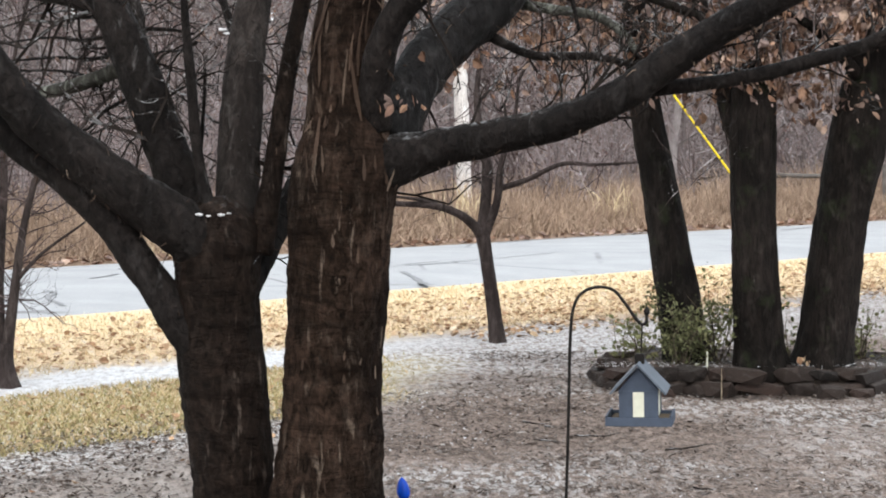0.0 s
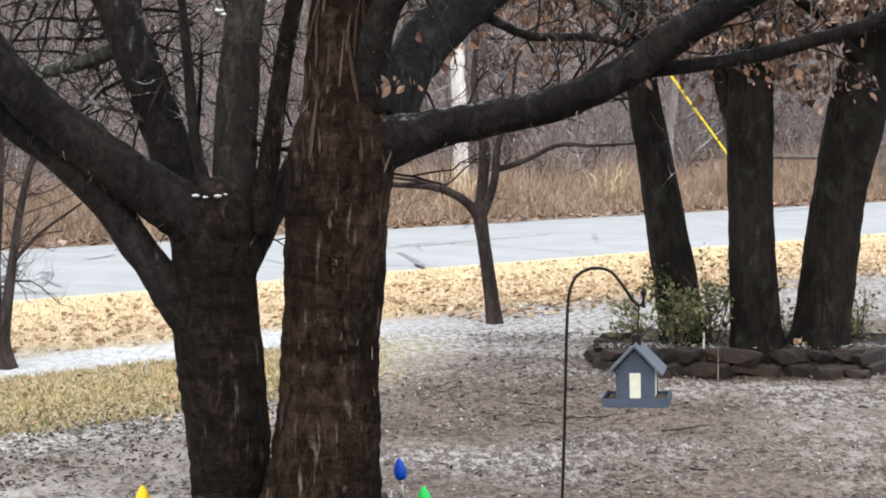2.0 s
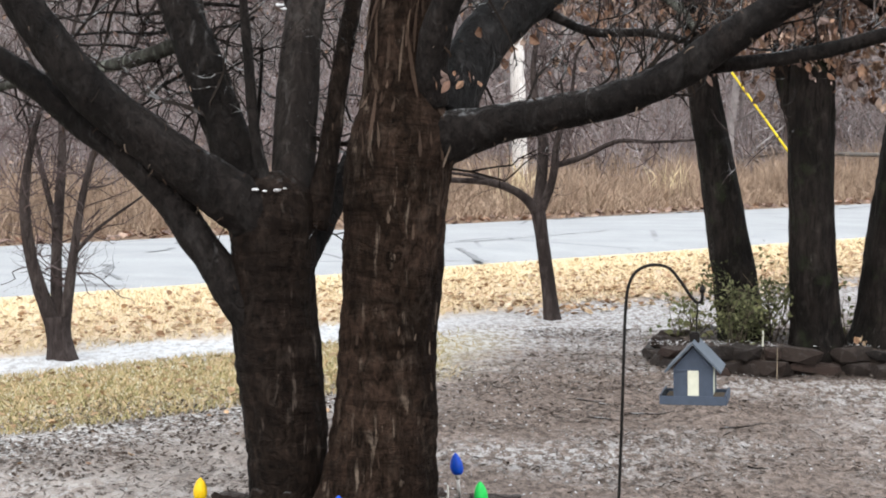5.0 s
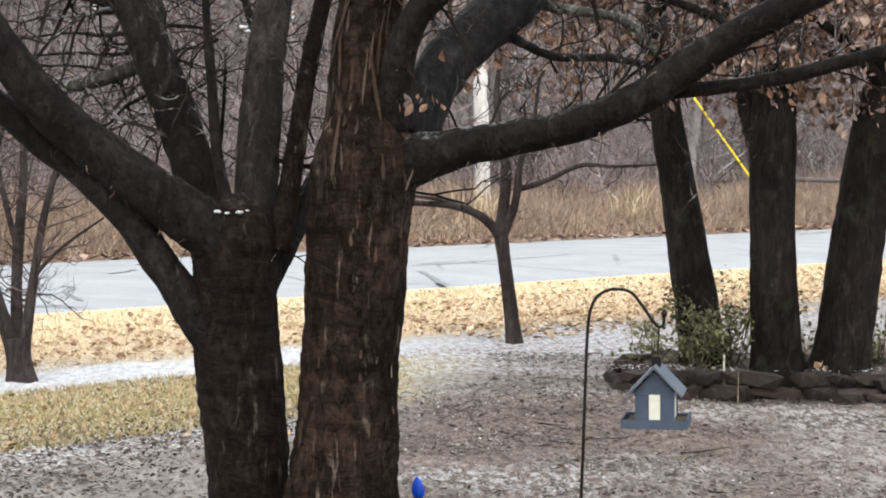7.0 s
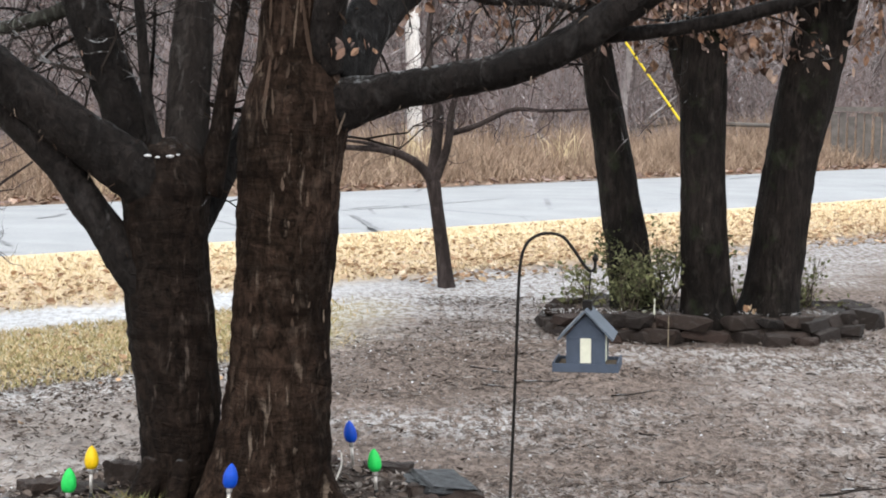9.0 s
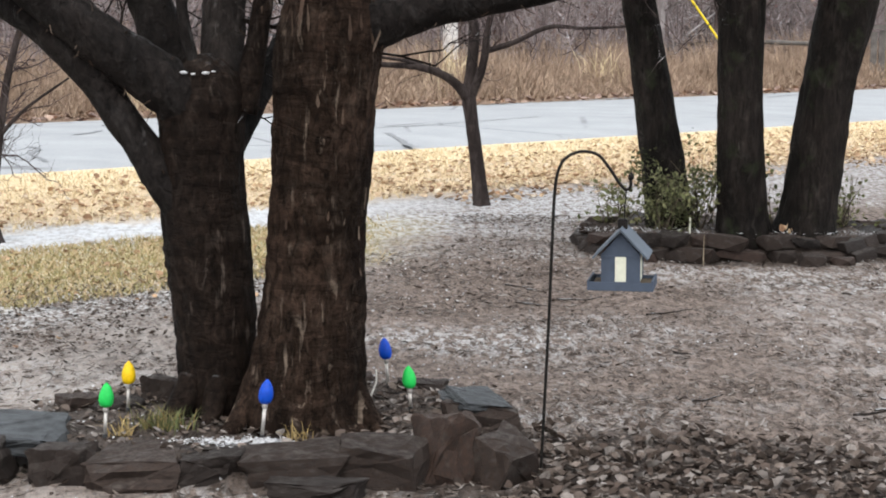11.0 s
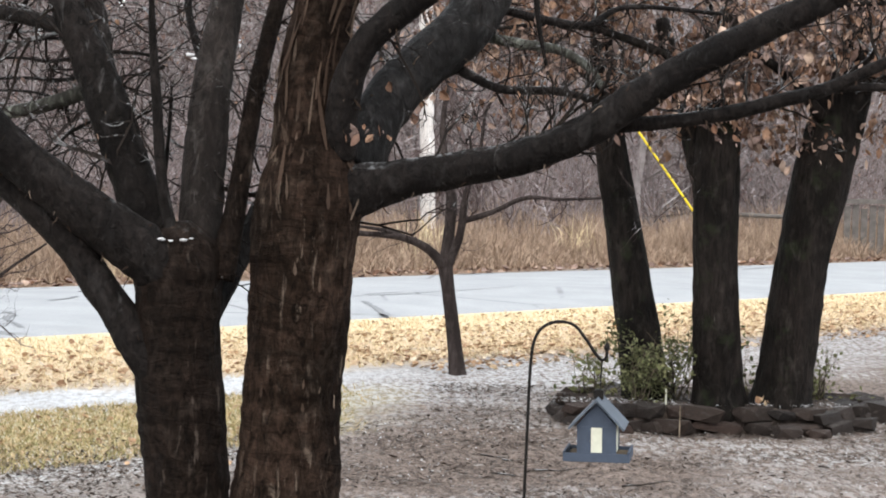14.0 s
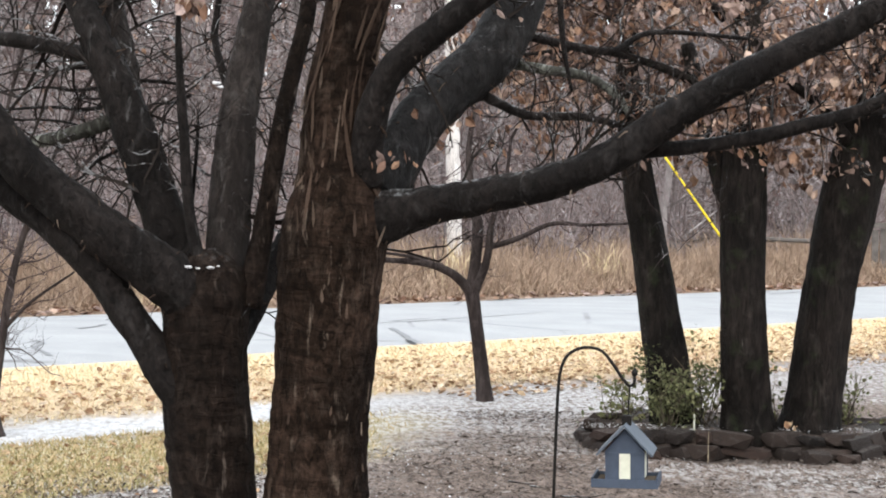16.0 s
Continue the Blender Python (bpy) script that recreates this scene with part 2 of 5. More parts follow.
    for cx, cy, rx, ry in ((-0.52, 6.38, 0.98, 0.66), (0.80, 5.95, 0.95, 0.72), (2.08, 11.90, 1.12, 0.80)):
        ex = k.math("POWER", k.math("MULTIPLY", k.math("SUBTRACT", x, cx), 1 / rx), 2.0)
        ey = k.math("POWER", k.math("MULTIPLY", k.math("SUBTRACT", y, cy), 1 / ry), 2.0)
        rad = k.math("ADD", k.math("ADD", ex, ey), k.math("MULTIPLY_ADD", fine, 0.8, -0.4))
        col = k.mix(k.map(rad, 1.15, 0.75, 0.0, 0.85), col, soil)
    # verge of pale grass
    verge = k.mix(k.ramp(k.noise(11, 5, 0.7), (0.35, 0.0), (0.62, 1.0)), (0.66, 0.50, 0.30), (0.84, 0.69, 0.46))
    verge = k.mix(k.math("MULTIPLY", k.map(sw, 0.9, 2.2), k.map(k.noise(16, 5, 0.75), 0.40, 0.60, 0.2, 0.9)), verge, (0.56, 0.41, 0.29))
    col = k.mix(k.math("MULTIPLY", k.map(sw, 3.7, 2.6), k.map(k.math("ADD", k.noise(13, 5, 0.75), k.map(sw, 3.6, 2.4)), 0.45, 0.65)), col, verge)
    # brown litter past the road
    wild = k.mix(k.ramp(k.noise(5, 5, 0.7), (0.35, 0.0), (0.65, 1.0)), (0.13, 0.085, 0.06), (0.32, 0.22, 0.15))
    col = k.mix(k.map(s, -3.0, -4.0), col, wild)
    return k.finish(col, k.math("ADD", g2, g3), 1.0, 0.03)


def road_material():
    k = Mat("worn_pale_asphalt", 0.75, 0.3)
    base = k.mix(k.ramp(k.noise(1.2, 4, 0.6), (0.3, 0.0), (0.7, 1.0)), (0.295, 0.302, 0.312), (0.364, 0.368, 0.376))
    col = k.mix(k.ramp(k.noise(120, 2, 0.6), (0.35, 0.35), (0.6, 0.0)), base, (0.17, 0.175, 0.18))
    turn = k.n("ShaderNodeMapping")
    turn.inputs["Rotation"].default_value = (0, 0, radians(-43.2))
    turn.inputs["Scale"].default_value = (0.12, 1.6, 1)
    k.link(k.co, turn.inputs["Vector"])
    tracks = k.noise(1.0, 3, 0.5, turn.outputs[0])
    col = k.mix(k.ramp(tracks, (0.52, 0.0), (0.62, 0.22)), col, (0.20, 0.205, 0.215))
    crack = k.n("ShaderNodeTexVoronoi", feature="DISTANCE_TO_EDGE")
    crack.inputs["Scale"].default_value = 0.55
    warp = k.mix(0.12, k.co, k.n("ShaderNodeTexNoise").outputs[1])
    k.link(warp, crack.inputs["Vector"])
    where = k.map(k.noise(0.35, 2, 0.5), 0.52, 0.6)
    col = k.mix(k.math("MULTIPLY", k.map(crack.outputs[0], 0.02, 0.004), where), col, (0.17, 0.17, 0.175))
    return k.finish(col, k.noise(90, 3, 0.6), 0.25, 0.005)


def stone_material(name="wet_sandstone", warm=(0.027, 0.0185, 0.015), deep=(0.007, 0.0052, 0.0047)):
    k = Mat(name, 0.75, 0.2)
    rnd = k.n("ShaderNodeObjectInfo").outputs["Random"]
    tone = k.ramp(rnd, (0.0, deep), (0.3, tuple(1.25 * a for a in warm)), (0.5, tuple(0.6 * a + 0.4 * b for a, b in zip(deep, warm))), (0.75, tuple(1.9 * a for a in warm)), (1.0, (0.044, 0.024, 0.018)))
    shade = k.mix(k.ramp(k.noise(14, 5, 0.65), (0.35, 0.8), (0.65, 0.0)), tone, (0.022, 0.017, 0.015))
    shade = k.mix(k.ramp(k.noise(5, 4, 0.6), (0.56, 0.0), (0.68, 0.3)), shade, (0.09, 0.078, 0.070))
    # tops painted paler in patches, standing for sky light and wet sheen
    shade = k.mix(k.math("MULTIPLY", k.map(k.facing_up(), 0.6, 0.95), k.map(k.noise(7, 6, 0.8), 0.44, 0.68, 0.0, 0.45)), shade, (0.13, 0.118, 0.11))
    return k.finish(shade, k.noise(20, 6, 0.7), 0.6, 0.02)


def slate_material():
    k = Mat("wet_blue_slate", 0.5, 0.3)
    col = k.mix(k.ramp(k.noise(9, 5, 0.6), (0.35, 0.0), (0.65, 1.0)), (0.012, 0.0125, 0.0135), (0.060, 0.064, 0.069))
    return k.finish(col, k.noise(9, 6, 0.75), 0.6, 0.02)


def plain(name, color, rough=0.5, spec=0.4, metal=0.0, vary=0.25, scale=30.0):
    k = Mat(name, rough, spec, metal)
    low = tuple(c * (1 - vary) for c in color)
    col = k.mix(k.ramp(k.noise(scale, 4, 0.65), (0.35, 0.0), (0.65, 1.0)), low, color)
    return k.finish(col, k.noise(scale * 3, 3, 0.6), 0.15, 0.003)


GROUND = ground_material()
ROAD = road_material()
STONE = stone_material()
SLATE = slate_material()
HOOK_IRON = plain("black_iron", (0.012, 0.010, 0.009), 0.6, 0.15, 0.0, 0.4, 60)
BLUE_PAINT = plain("weathered_blue_paint", (0.058, 0.074, 0.106), 0.7, 0.25, 0, 0.22, 22)
ROOF_PAINT = plain("slate_blue_roof_paint", (0.085, 0.105, 0.132), 0.6, 0.35, 0, 0.3, 25)
CREAM_PAINT = plain("cream_window_paint", (0.60, 0.60, 0.49), 0.6, 0.3, 0, 0.12, 40)
SEED = plain("seed_mix", (0.12, 0.09, 0.06), 0.9, 0.2, 0, 0.6, 150)
BULB_BLUE = plain("blue_bulb_plastic", (0.002, 0.060, 0.46), 0.45, 0.25, 0, 0.25, 40)
BULB_GREEN = plain("green_bulb_plastic", (0.018, 0.52, 0.09), 0.45, 0.25, 0, 0.25, 40)
BULB_YELLOW = plain("yellow_bulb_plastic", (0.78, 0.50, 0.008), 0.45, 0.25, 0, 0.25, 40)
STEEL = plain("dull_steel", (0.50, 0.47, 0.44), 0.45, 0.5, 0.6, 0.3, 50)
BLACK_PLASTIC = plain("black_plastic", (0.02, 0.02, 0.02), 0.5)
CABLE = plain("white_cable", (0.6, 0.57, 0.52), 0.5)
POLE_WOOD = bark("weathered_pole_wood", (0.50, 0.46, 0.44), (0.78, 0.74, 0.71), (0.88, 0.86, 0.84), 0.56, 20, 0.0, None, 0.1)
YELLOW_GUARD = plain("yellow_guard_plastic", (0.80, 0.60, 0.015), 0.45, 0.4, 0, 0.2, 3)
WIRE = plain("galvanised_wire", (0.30, 0.30, 0.31), 0.5, 0.5, 0.5)
FENCE_WOOD = plain("grey_fence_wood", (0.15, 0.135, 0.125), 0.85, 0.2, 0, 0.45, 6)


def backdrop_material():
    k = Mat("distant_bare_woods", 1.0, 0.0)
    up = k.scaled(1, 1, 0.7)
    stems = k.noise(1.1, 8, 0.85, up, 0.8)
    hazy = k.noise(0.12, 4, 0.6)
    col = k.mix(k.ramp(stems, (0.42, 0.0), (0.60, 1.0)), (0.045, 0.033, 0.032), (0.34, 0.288, 0.286))
    col = k.mix(k.ramp(hazy, (0.4, 0.0), (0.7, 0.4)), col, (0.20, 0.155, 0.145))
    return k.finish(col)


BACKDROP = backdrop_material()

# ---- mesh helpers ----


def mesh_of(name, verts, faces, material, smooth=False):
    """A mesh from points and faces of any number of corners."""
    me = bpy.data.meshes.new(name)
    verts = np.asarray(verts, np.float32).reshape(-1, 3)
    sizes = np.fromiter((len(fc) for fc in faces), np.int32, len(faces))
    corners = np.fromiter((c for fc in faces for c in fc), np.int32, int(sizes.sum()))
    me.vertices.add(len(verts))
    me.vertices.foreach_set("co", verts.ravel())
    me.loops.add(len(corners))
    me.loops.foreach_set("vertex_index", corners)
    me.polygons.add(len(sizes))
    me.polygons.foreach_set("loop_start", np.concatenate([[0], np.cumsum(sizes)[:-1]]).astype(np.int32))
    me.materials.append(material)
    me.polygons.foreach_set("use_smooth", [smooth] * len(sizes))
    me.update(calc_edges=True)
    me.validate()
    return me


def thing(name, label, category, at=(0, 0, 0), group="", kind=""):
    ob = new(name)
    ob.empty_display_size = 0.1
    ob.location = at
    return tagged(ob, label, category, group, kind)


def part(name, mesh, parent, label="", kind=""):
    """Link a mesh, given in world metres, under a thing."""
    ob = new(name, mesh)
    ob.parent = parent
    up = parent
    shift = Vector()
    while up is not None:
        shift += up.location
        up = up.parent
    ob.location = -shift
    return tagged(ob, label, "", "", kind)


def bm_mesh(name, bm, material, smooth=False):
    me = bpy.data.meshes.new(name)
    bm.normal_update()
    bm.to_mesh(me)
    bm.free()
    me.materials.append(material)
    if smooth:
        me.polygons.foreach_set("use_smooth", [True] * len(me.polygons))
    return me


LATTICE = np.random.default_rng(1).uniform(-1, 1, (32, 32, 32))


def soft_noise(p):
    """Smooth lattice noise at many points at once, -1 to 1."""
    i = np.floor(p).astype(int)
    f = p - i
    f = f * f * (3 - 2 * f)
    i, j = i % 32, (i + 1) % 32
    out = 0
    for a, wa in ((i[..., 0], 1 - f[..., 0]), (j[..., 0], f[..., 0])):
        for b, wb in ((i[..., 1], 1 - f[..., 1]), (j[..., 1], f[..., 1])):
            for c, wc in ((i[..., 2], 1 - f[..., 2]), (j[..., 2], f[..., 2])):
                out = out + LATTICE[a, b, c] * wa * wb * wc
    return out


def box(x0, x1, y0, y1, z0, z1):
    bm = bmesh.new()
    bmesh.ops.create_cube(bm, size=1.0, matrix=Matrix.Translation(((x0 + x1) / 2, (y0 + y1) / 2, (z0 + z1) / 2)) @ Matrix.Diagonal((x1 - x0, y1 - y0, z1 - z0, 1)))
    return bm


def spline(points, step):
    """Catmull-Rom through points of any width, at about that spacing."""
    p = np.array(points, float)
    p = np.vstack([2 * p[0] - p[1], p, 2 * p[-1] - p[-2]])
    p[:, 3:] = np.maximum(p[:, 3:], 0.0008)
    out = []
    for i in range(1, len(p) - 2):
        a, b, c, d = p[i - 1:i + 3]
        n = max(2, int(np.linalg.norm(c[:3] - b[:3]) / step))
        for t in np.arange(n) / n:
            out.append(0.5 * (2 * b + (c - a) * t + (2 * a - 5 * b + 4 * c - d) * t * t + (3 * b - a - 3 * c + d) * t ** 3))
    out.append(p[-2])
    return np.array(out)


def limb_mesh(name, points, material, seg=28, step=0.025, rough=0.05, lobes=0.04, seed=0, fine=0.02, rib=0.0, ridge=0.0):
    """A tapered limb along a smooth axis, with lobes, ridges and knobbly bark."""
    rng = np.random.default_rng(seed)
    s = spline(points, step)
    n = len(s)
    tang = np.gradient(s[:, :3], axis=0)
    tang /= np.linalg.norm(tang, axis=1)[:, None]
    side = np.cross(tang, (0.0, 1.0, 0.05))
    side /= np.linalg.norm(side, axis=1)[:, None]
    front = np.cross(side, tang)
    run = np.concatenate([[0], np.cumsum(np.linalg.norm(np.diff(s[:, :3], axis=0), axis=1))])
    th = np.linspace(0, 2 * np.pi, seg, endpoint=False)
    TH, RUN = np.meshgrid(th, run)
    k = np.ones_like(TH)
    for _ in range(4):
        k += lobes / 2 * np.sin(rng.integers(1, 4) * TH + rng.uniform(1, 5) * RUN + rng.uniform(0, 6.3))
    if rough:
        r0 = s[:, 3][:, None] * np.ones_like(TH)
        q = np.stack([r0 * np.cos(TH), r0 * np.sin(TH), RUN], -1) + rng.uniform(0, 20, 3)
        k += rough * 0.35 * soft_noise(q * (9, 9, 5))
        k += rough * 0.9 * (0.4 - np.abs(soft_noise(q * (26, 26, 8))))
        k += fine * 0.9 * soft_noise(q * (24, 24, 22))
        k += fine * 0.7 * soft_noise(q * (8, 8, 15))
        k += ridge * (soft_noise(q * (5, 5, 34)) + 0.7 * soft_noise(q * (11, 11, 75)))
    if rib:
        k += rib * np.abs(np.sin(7 * TH / 2 + 1.2 * np.sin(2.3 * RUN))) - rib / 2
    r = s[:, 3][:, None] * k
    v = s[:, None, :3] + r[:, :, None] * (np.cos(th)[None, :, None] * side[:, None] + np.sin(th)[None, :, None] * front[:, None])
    verts = v.reshape(-1, 3)
    i = np.arange(n - 1)[:, None] * seg
    j = np.arange(seg)[None, :]
    j2 = (j + 1) % seg
    faces = np.stack([i + j, i + j2, i + seg + j2, i + seg + j], -1).reshape(-1, 4).tolist()
    faces.append(list(range(seg))[::-1])
    faces.append(list(range((n - 1) * seg, n * seg)))
    return mesh_of(name, verts, faces, material, smooth=True)


class Sticks:
    """Many thin crooked stems gathered into one mesh."""

    def __init__(self, seed):
        self.v, self.f, self.n = [], [], 0
        self.rng = np.random.default_rng(seed)

    def stem(self, p, d, length, r, segs=5, bend=0.25, drop=0.0, sides=3):
        """Grow one stem; returns its points with the direction at each."""
        rng = self.rng
        p, d = np.array(p, float), np.array(d, float)
        d /= math.sqrt(d @ d)
        base = self.n
        turn = np.arange(sides) * (2 * np.pi / sides)
        ca, sa = np.cos(turn)[:, None], np.sin(turn)[:, None]
        jitter = rng.normal(0, bend, (segs + 1, 3)) - (0, 0, drop)
        path = []
        for i in range(segs + 1):
            rr = r * (1 - 0.65 * i / segs)
            x, y, z = d
            u = np.array((y * 0.79 - z * 0.52, z * 0.31 - x * 0.79, x * 0.52 - y * 0.31))
            u /= math.sqrt(u @ u) + 1e-9
            w = np.array((y * u[2] - z * u[1], z * u[0] - x * u[2], x * u[1] - y * u[0]))
            self.v.append(p + rr * (ca * u + sa * w))
            path.append((p, d, rr))
            d = d + jitter[i]
            d = d / math.sqrt(d @ d)
            p = p + d * (length / segs)
        self.n += sides * (segs + 1)
        for i in range(segs):
            for j in range(sides):
                a, b = base + i * sides + j, base + i * sides + (j + 1) % sides
                self.f.append((a, b, b + sides, a + sides))
        return path

    def spray(self, path, count, length, r, depth, spread=1.0, drop=0.0, tips=None, up=0.15, flat=1.0, back=1.2):
        """Side twigs along a path, with their own twigs."""
        rng = self.rng
        for _ in range(count):
            p, d, rr = path[rng.integers(max(1, len(path) // 5), len(path))]
            side = rng.normal(0, 1, 3) * (1, flat, 1) + (0, back, up)
            new_d = d * 0.55 + side / np.linalg.norm(side) * spread
            ln = length * rng.uniform(0.5, 1.25)
            sub = self.stem(p, new_d, ln, min(r, rr * 0.8) * rng.uniform(0.7, 1.1), 6, 0.30, drop)
            if tips is not None and depth <= 1:
                tips.append(sub[-1][0])
                tips.append(sub[3][0])
            if depth > 1:
                self.spray(sub, 3 + int(rng.integers(0, 3)), length * 0.5, r * 0.6, depth - 1, spread, drop, tips, up, flat, back)

    def mesh(self, name, material):
        return mesh_of(name, np.concatenate(self.v), self.f, material)


def path_of(points, step=0.06):
    s = spline(points, step)
    d = np.gradient(s[:, :3], axis=0)
    return [(s[i, :3], d[i] / np.linalg.norm(d[i]), s[i, 3]) for i in range(len(s))]


def leaves_mesh(name, spots, size, material, seed, hang=0.75, curl=0.35, flat=False):
    """Curled leaves: a fold along the midrib, six corners each."""
    rng = np.random.default_rng(seed)
    v, f = [], []
    for spot in spots:
        z = size * rng.uniform(0.4, 1.5)
        w = z * (rng.uniform(0.28, 0.42) if flat else rng.uniform(0.12, 0.42))
        if flat:
            a = rng.uniform(0, 6.3)
            along = np.array((np.cos(a), np.sin(a), rng.normal(0, 0.18)))
            up = np.array((rng.normal(0, 0.3), rng.normal(0, 0.3), 1.0))
        else:
            along = rng.normal(0, 0.6, 3) + (0, 0, -hang)
            up = rng.normal(0, 1, 3)
        along /= np.linalg.norm(along)
        across = np.cross(along, up)
        across /= np.linalg.norm(across) + 1e-9
        up = np.cross(across, along)
        c = curl * rng.uniform(0.2, 1.6) * w
        p = np.array(spot)
        b = len(v)
        v += [p, p + along * z * 0.35 + across * w + up * c, p + along * z * 0.4 - up * c * 0.2, p + along * z * 0.35 - across * w + up * c * 0.8,
              p + along * z * 0.72 + across * w * 0.7 + up * c * 1.3, p + along * z + up * c, p + along * z * 0.72 - across * w * 0.75 + up * c]
        f += [(b, b + 1, b + 2), (b, b + 2, b + 3), (b + 1, b + 4, b + 2), (b + 2, b + 6, b + 3), (b + 4, b + 5, b + 2), (b + 5, b + 6, b + 2)]
    return mesh_of(name, v, f, material)


def chips_mesh(name, spots, size, material, seed):
    """Shredded leaf and twig chips, four corners each, lying every way."""
    rng = np.random.default_rng(seed)
    p = np.asarray(spots)
    n = len(p)
    a, tip = rng.uniform(0, 2 * np.pi, n), rng.normal(0, 0.22, n)
    ln, w = size * rng.uniform(0.4, 1.5, n), size * rng.uniform(0.12, 0.4, n)
    along = np.stack([np.cos(a), np.sin(a), tip], 1) * ln[:, None]
    across = np.stack([-np.sin(a), np.cos(a), rng.normal(0, 0.35, n)], 1) * w[:, None]
    v = np.stack([p - along, p - across * 0.7, p + along, p + across], 1).reshape(-1, 3)
    return mesh_of(name, v, (np.arange(n)[:, None] * 4 + np.arange(4)).tolist(), material)


def blades_mesh(name, roots, height, width, material, seed, lean=0.3, droop=0.25):
    """Grass blades: three joints each, leaning and drooping."""
    rng = np.random.default_rng(seed)
    n = len(roots)
    roots = np.array(roots)
    h = height * rng.uniform(0.5, 1.2, n)
    a = rng.uniform(0, 2 * np.pi, n)
    w = width * rng.uniform(0.6, 1.3, n)
    b = rng.uniform(0, 2 * np.pi, n)
    dirn = np.stack([np.cos(a), np.sin(a), np.zeros(n)], 1) * (lean * rng.uniform(0.1, 1.4, n))[:, None]
    wide = np.stack([np.cos(b), np.sin(b) * 0.5, np.zeros(n)], 1) * w[:, None] / 2
    v = np.zeros((n, 5, 3))
    for i, (t, k) in enumerate(((0.0, 1.0), (0.55, 0.8))):
        mid = roots + dirn * (h * t)[:, None] + np.stack([np.zeros(n), np.zeros(n), h * t], 1)
        v[:, 2 * i], v[:, 2 * i + 1] = mid - wide * k, mid + wide * k
    v[:, 4] = roots + dirn * (h * (1.0 + droop))[:, None] + np.stack([np.zeros(n), np.zeros(n), h * (1 - droop * rng.uniform(0, 1, n))], 1)
    q = np.arange(n)[:, None] * 5
    quads = (q + np.array([[0, 1, 3, 2]])).tolist()
    tris = (q + np.array([[2, 3, 4]])).tolist()
    return mesh_of(name, v.reshape(-1, 3), quads + tris, material)


# ---- ground and road ----
ROAD_AT, ROAD_DIR, ROAD_OUT = np.array((0.0, 19.37)), np.array((0.729, 0.684)), np.array((-0.684, 0.729))
ROAD_WIDTH = 5.75


def road_side(x, y):
    """Metres from the near road edge: positive on the yard's side."""
    return (x - ROAD_AT[0]) * -ROAD_OUT[0] - (y - ROAD_AT[1]) * ROAD_OUT[1]


def smooth01(v):
    v = np.clip(v, 0, 1)
    return v * v * (3 - 2 * v)


def ground_height(x, y):
    """Flat yard with low beds round the trees."""
    x, y = np.asarray(x, float), np.asarray(y, float)
    bed = 0.10 * smooth01((1.12 - np.hypot((x + 0.60) / 0.92, (y - 6.5) / 0.70)) / 0.25)
    oak = 0.15 * smooth01((1.0 - ((np.abs(x - 2.08) / 0.94) ** 3 + (np.abs(y - 11.96) / 0.64) ** 3) ** (1 / 3)) / 0.12)
    return bed + oak


def build_ground():
    rng = np.random.default_rng(3)
    far = np.geomspace(1, 190, 22)
    xs = np.concatenate([-9.5 - far[::-1] * 9, np.linspace(-9.5, -4.2, 40, endpoint=False), np.arange(-4.2, 5.0, 0.04), np.linspace(5.0, 10, 40), 10 + far * 9])
    ys = np.concatenate([-60 - far[::-1] * 6, np.linspace(-60, 4.6, 30, endpoint=False), np.arange(4.6, 15, 0.04), np.arange(15, 32, 0.15), 32 + far * 10])
    X, Y = np.meshgrid(xs, ys)
    Z = ground_height(X, Y)
    near = smooth01((16 - Y) / 4) * smooth01((Y - 4.0) / 0.5) * smooth01((X + 5) / 1) * smooth01((6 - X) / 1)
    bumps = np.zeros_like(Z)
    for i in range(40):
        a, w = rng.uniform(0, 6.3), rng.uniform(3, 38)
        bumps += np.sin(w * (np.cos(a) * X + np.sin(a) * Y * 0.7) + rng.uniform(0, 6.3)) * 0.5 / w ** 0.6
    Z = Z + near * (0.009 * bumps + rng.normal(0, 0.0035, Z.shape))
    verts = np.stack([X, Y, Z], -1).reshape(-1, 3)
    nx, ny = len(xs), len(ys)
    i = (np.arange(ny - 1)[:, None] * nx + np.arange(nx - 1)[None, :]).reshape(-1, 1)
    faces = (i + np.array([[0, 1, nx + 1, nx]])).tolist()
    ob = new("ground", mesh_of("ground", verts, faces, GROUND, smooth=True))
    tagged(ob, "muddy yard of wet leaf litter, tan grass and patchy sleet", "ground", "", "structure")


def build_road():
    n, m = 160, 12
    along = np.linspace(-120, 140, n)
    rng = np.random.default_rng(8)
    top, wig = [], rng.normal(0, 0.02, (2, n))
    for i, a in enumerate(along):
        for j in range(m + 1):
            q = j / m * ROAD_WIDTH
            edge = wig[0, i] if j == 0 else wig[1, i] if j == m else 0.0
            p = ROAD_AT + ROAD_DIR * a + ROAD_OUT * (q + edge)
            crown = 0.03 + 0.05 * (1 - (2 * j / m - 1) ** 2)
            top.append((p[0], p[1], -0.05 if j in (0, m) else crown))
    faces = [(i * (m + 1) + j, i * (m + 1) + j + 1, (i + 1) * (m + 1) + j + 1, (i + 1) * (m + 1) + j) for i in range(n - 1) for j in range(m)]
    faces = [fc[::-1] for fc in faces]
    ob = new("road", mesh_of("road", top, faces, ROAD, smooth=True))
    tagged(ob, "pale grey worn asphalt lane crossing behind the yard", "road", "", "structure")


build_ground()
build_road()
ROAD_TAR = plain("old_tar_seal", (0.20, 0.202, 0.21), 0.6, 0.4, 0, 0.3, 20)


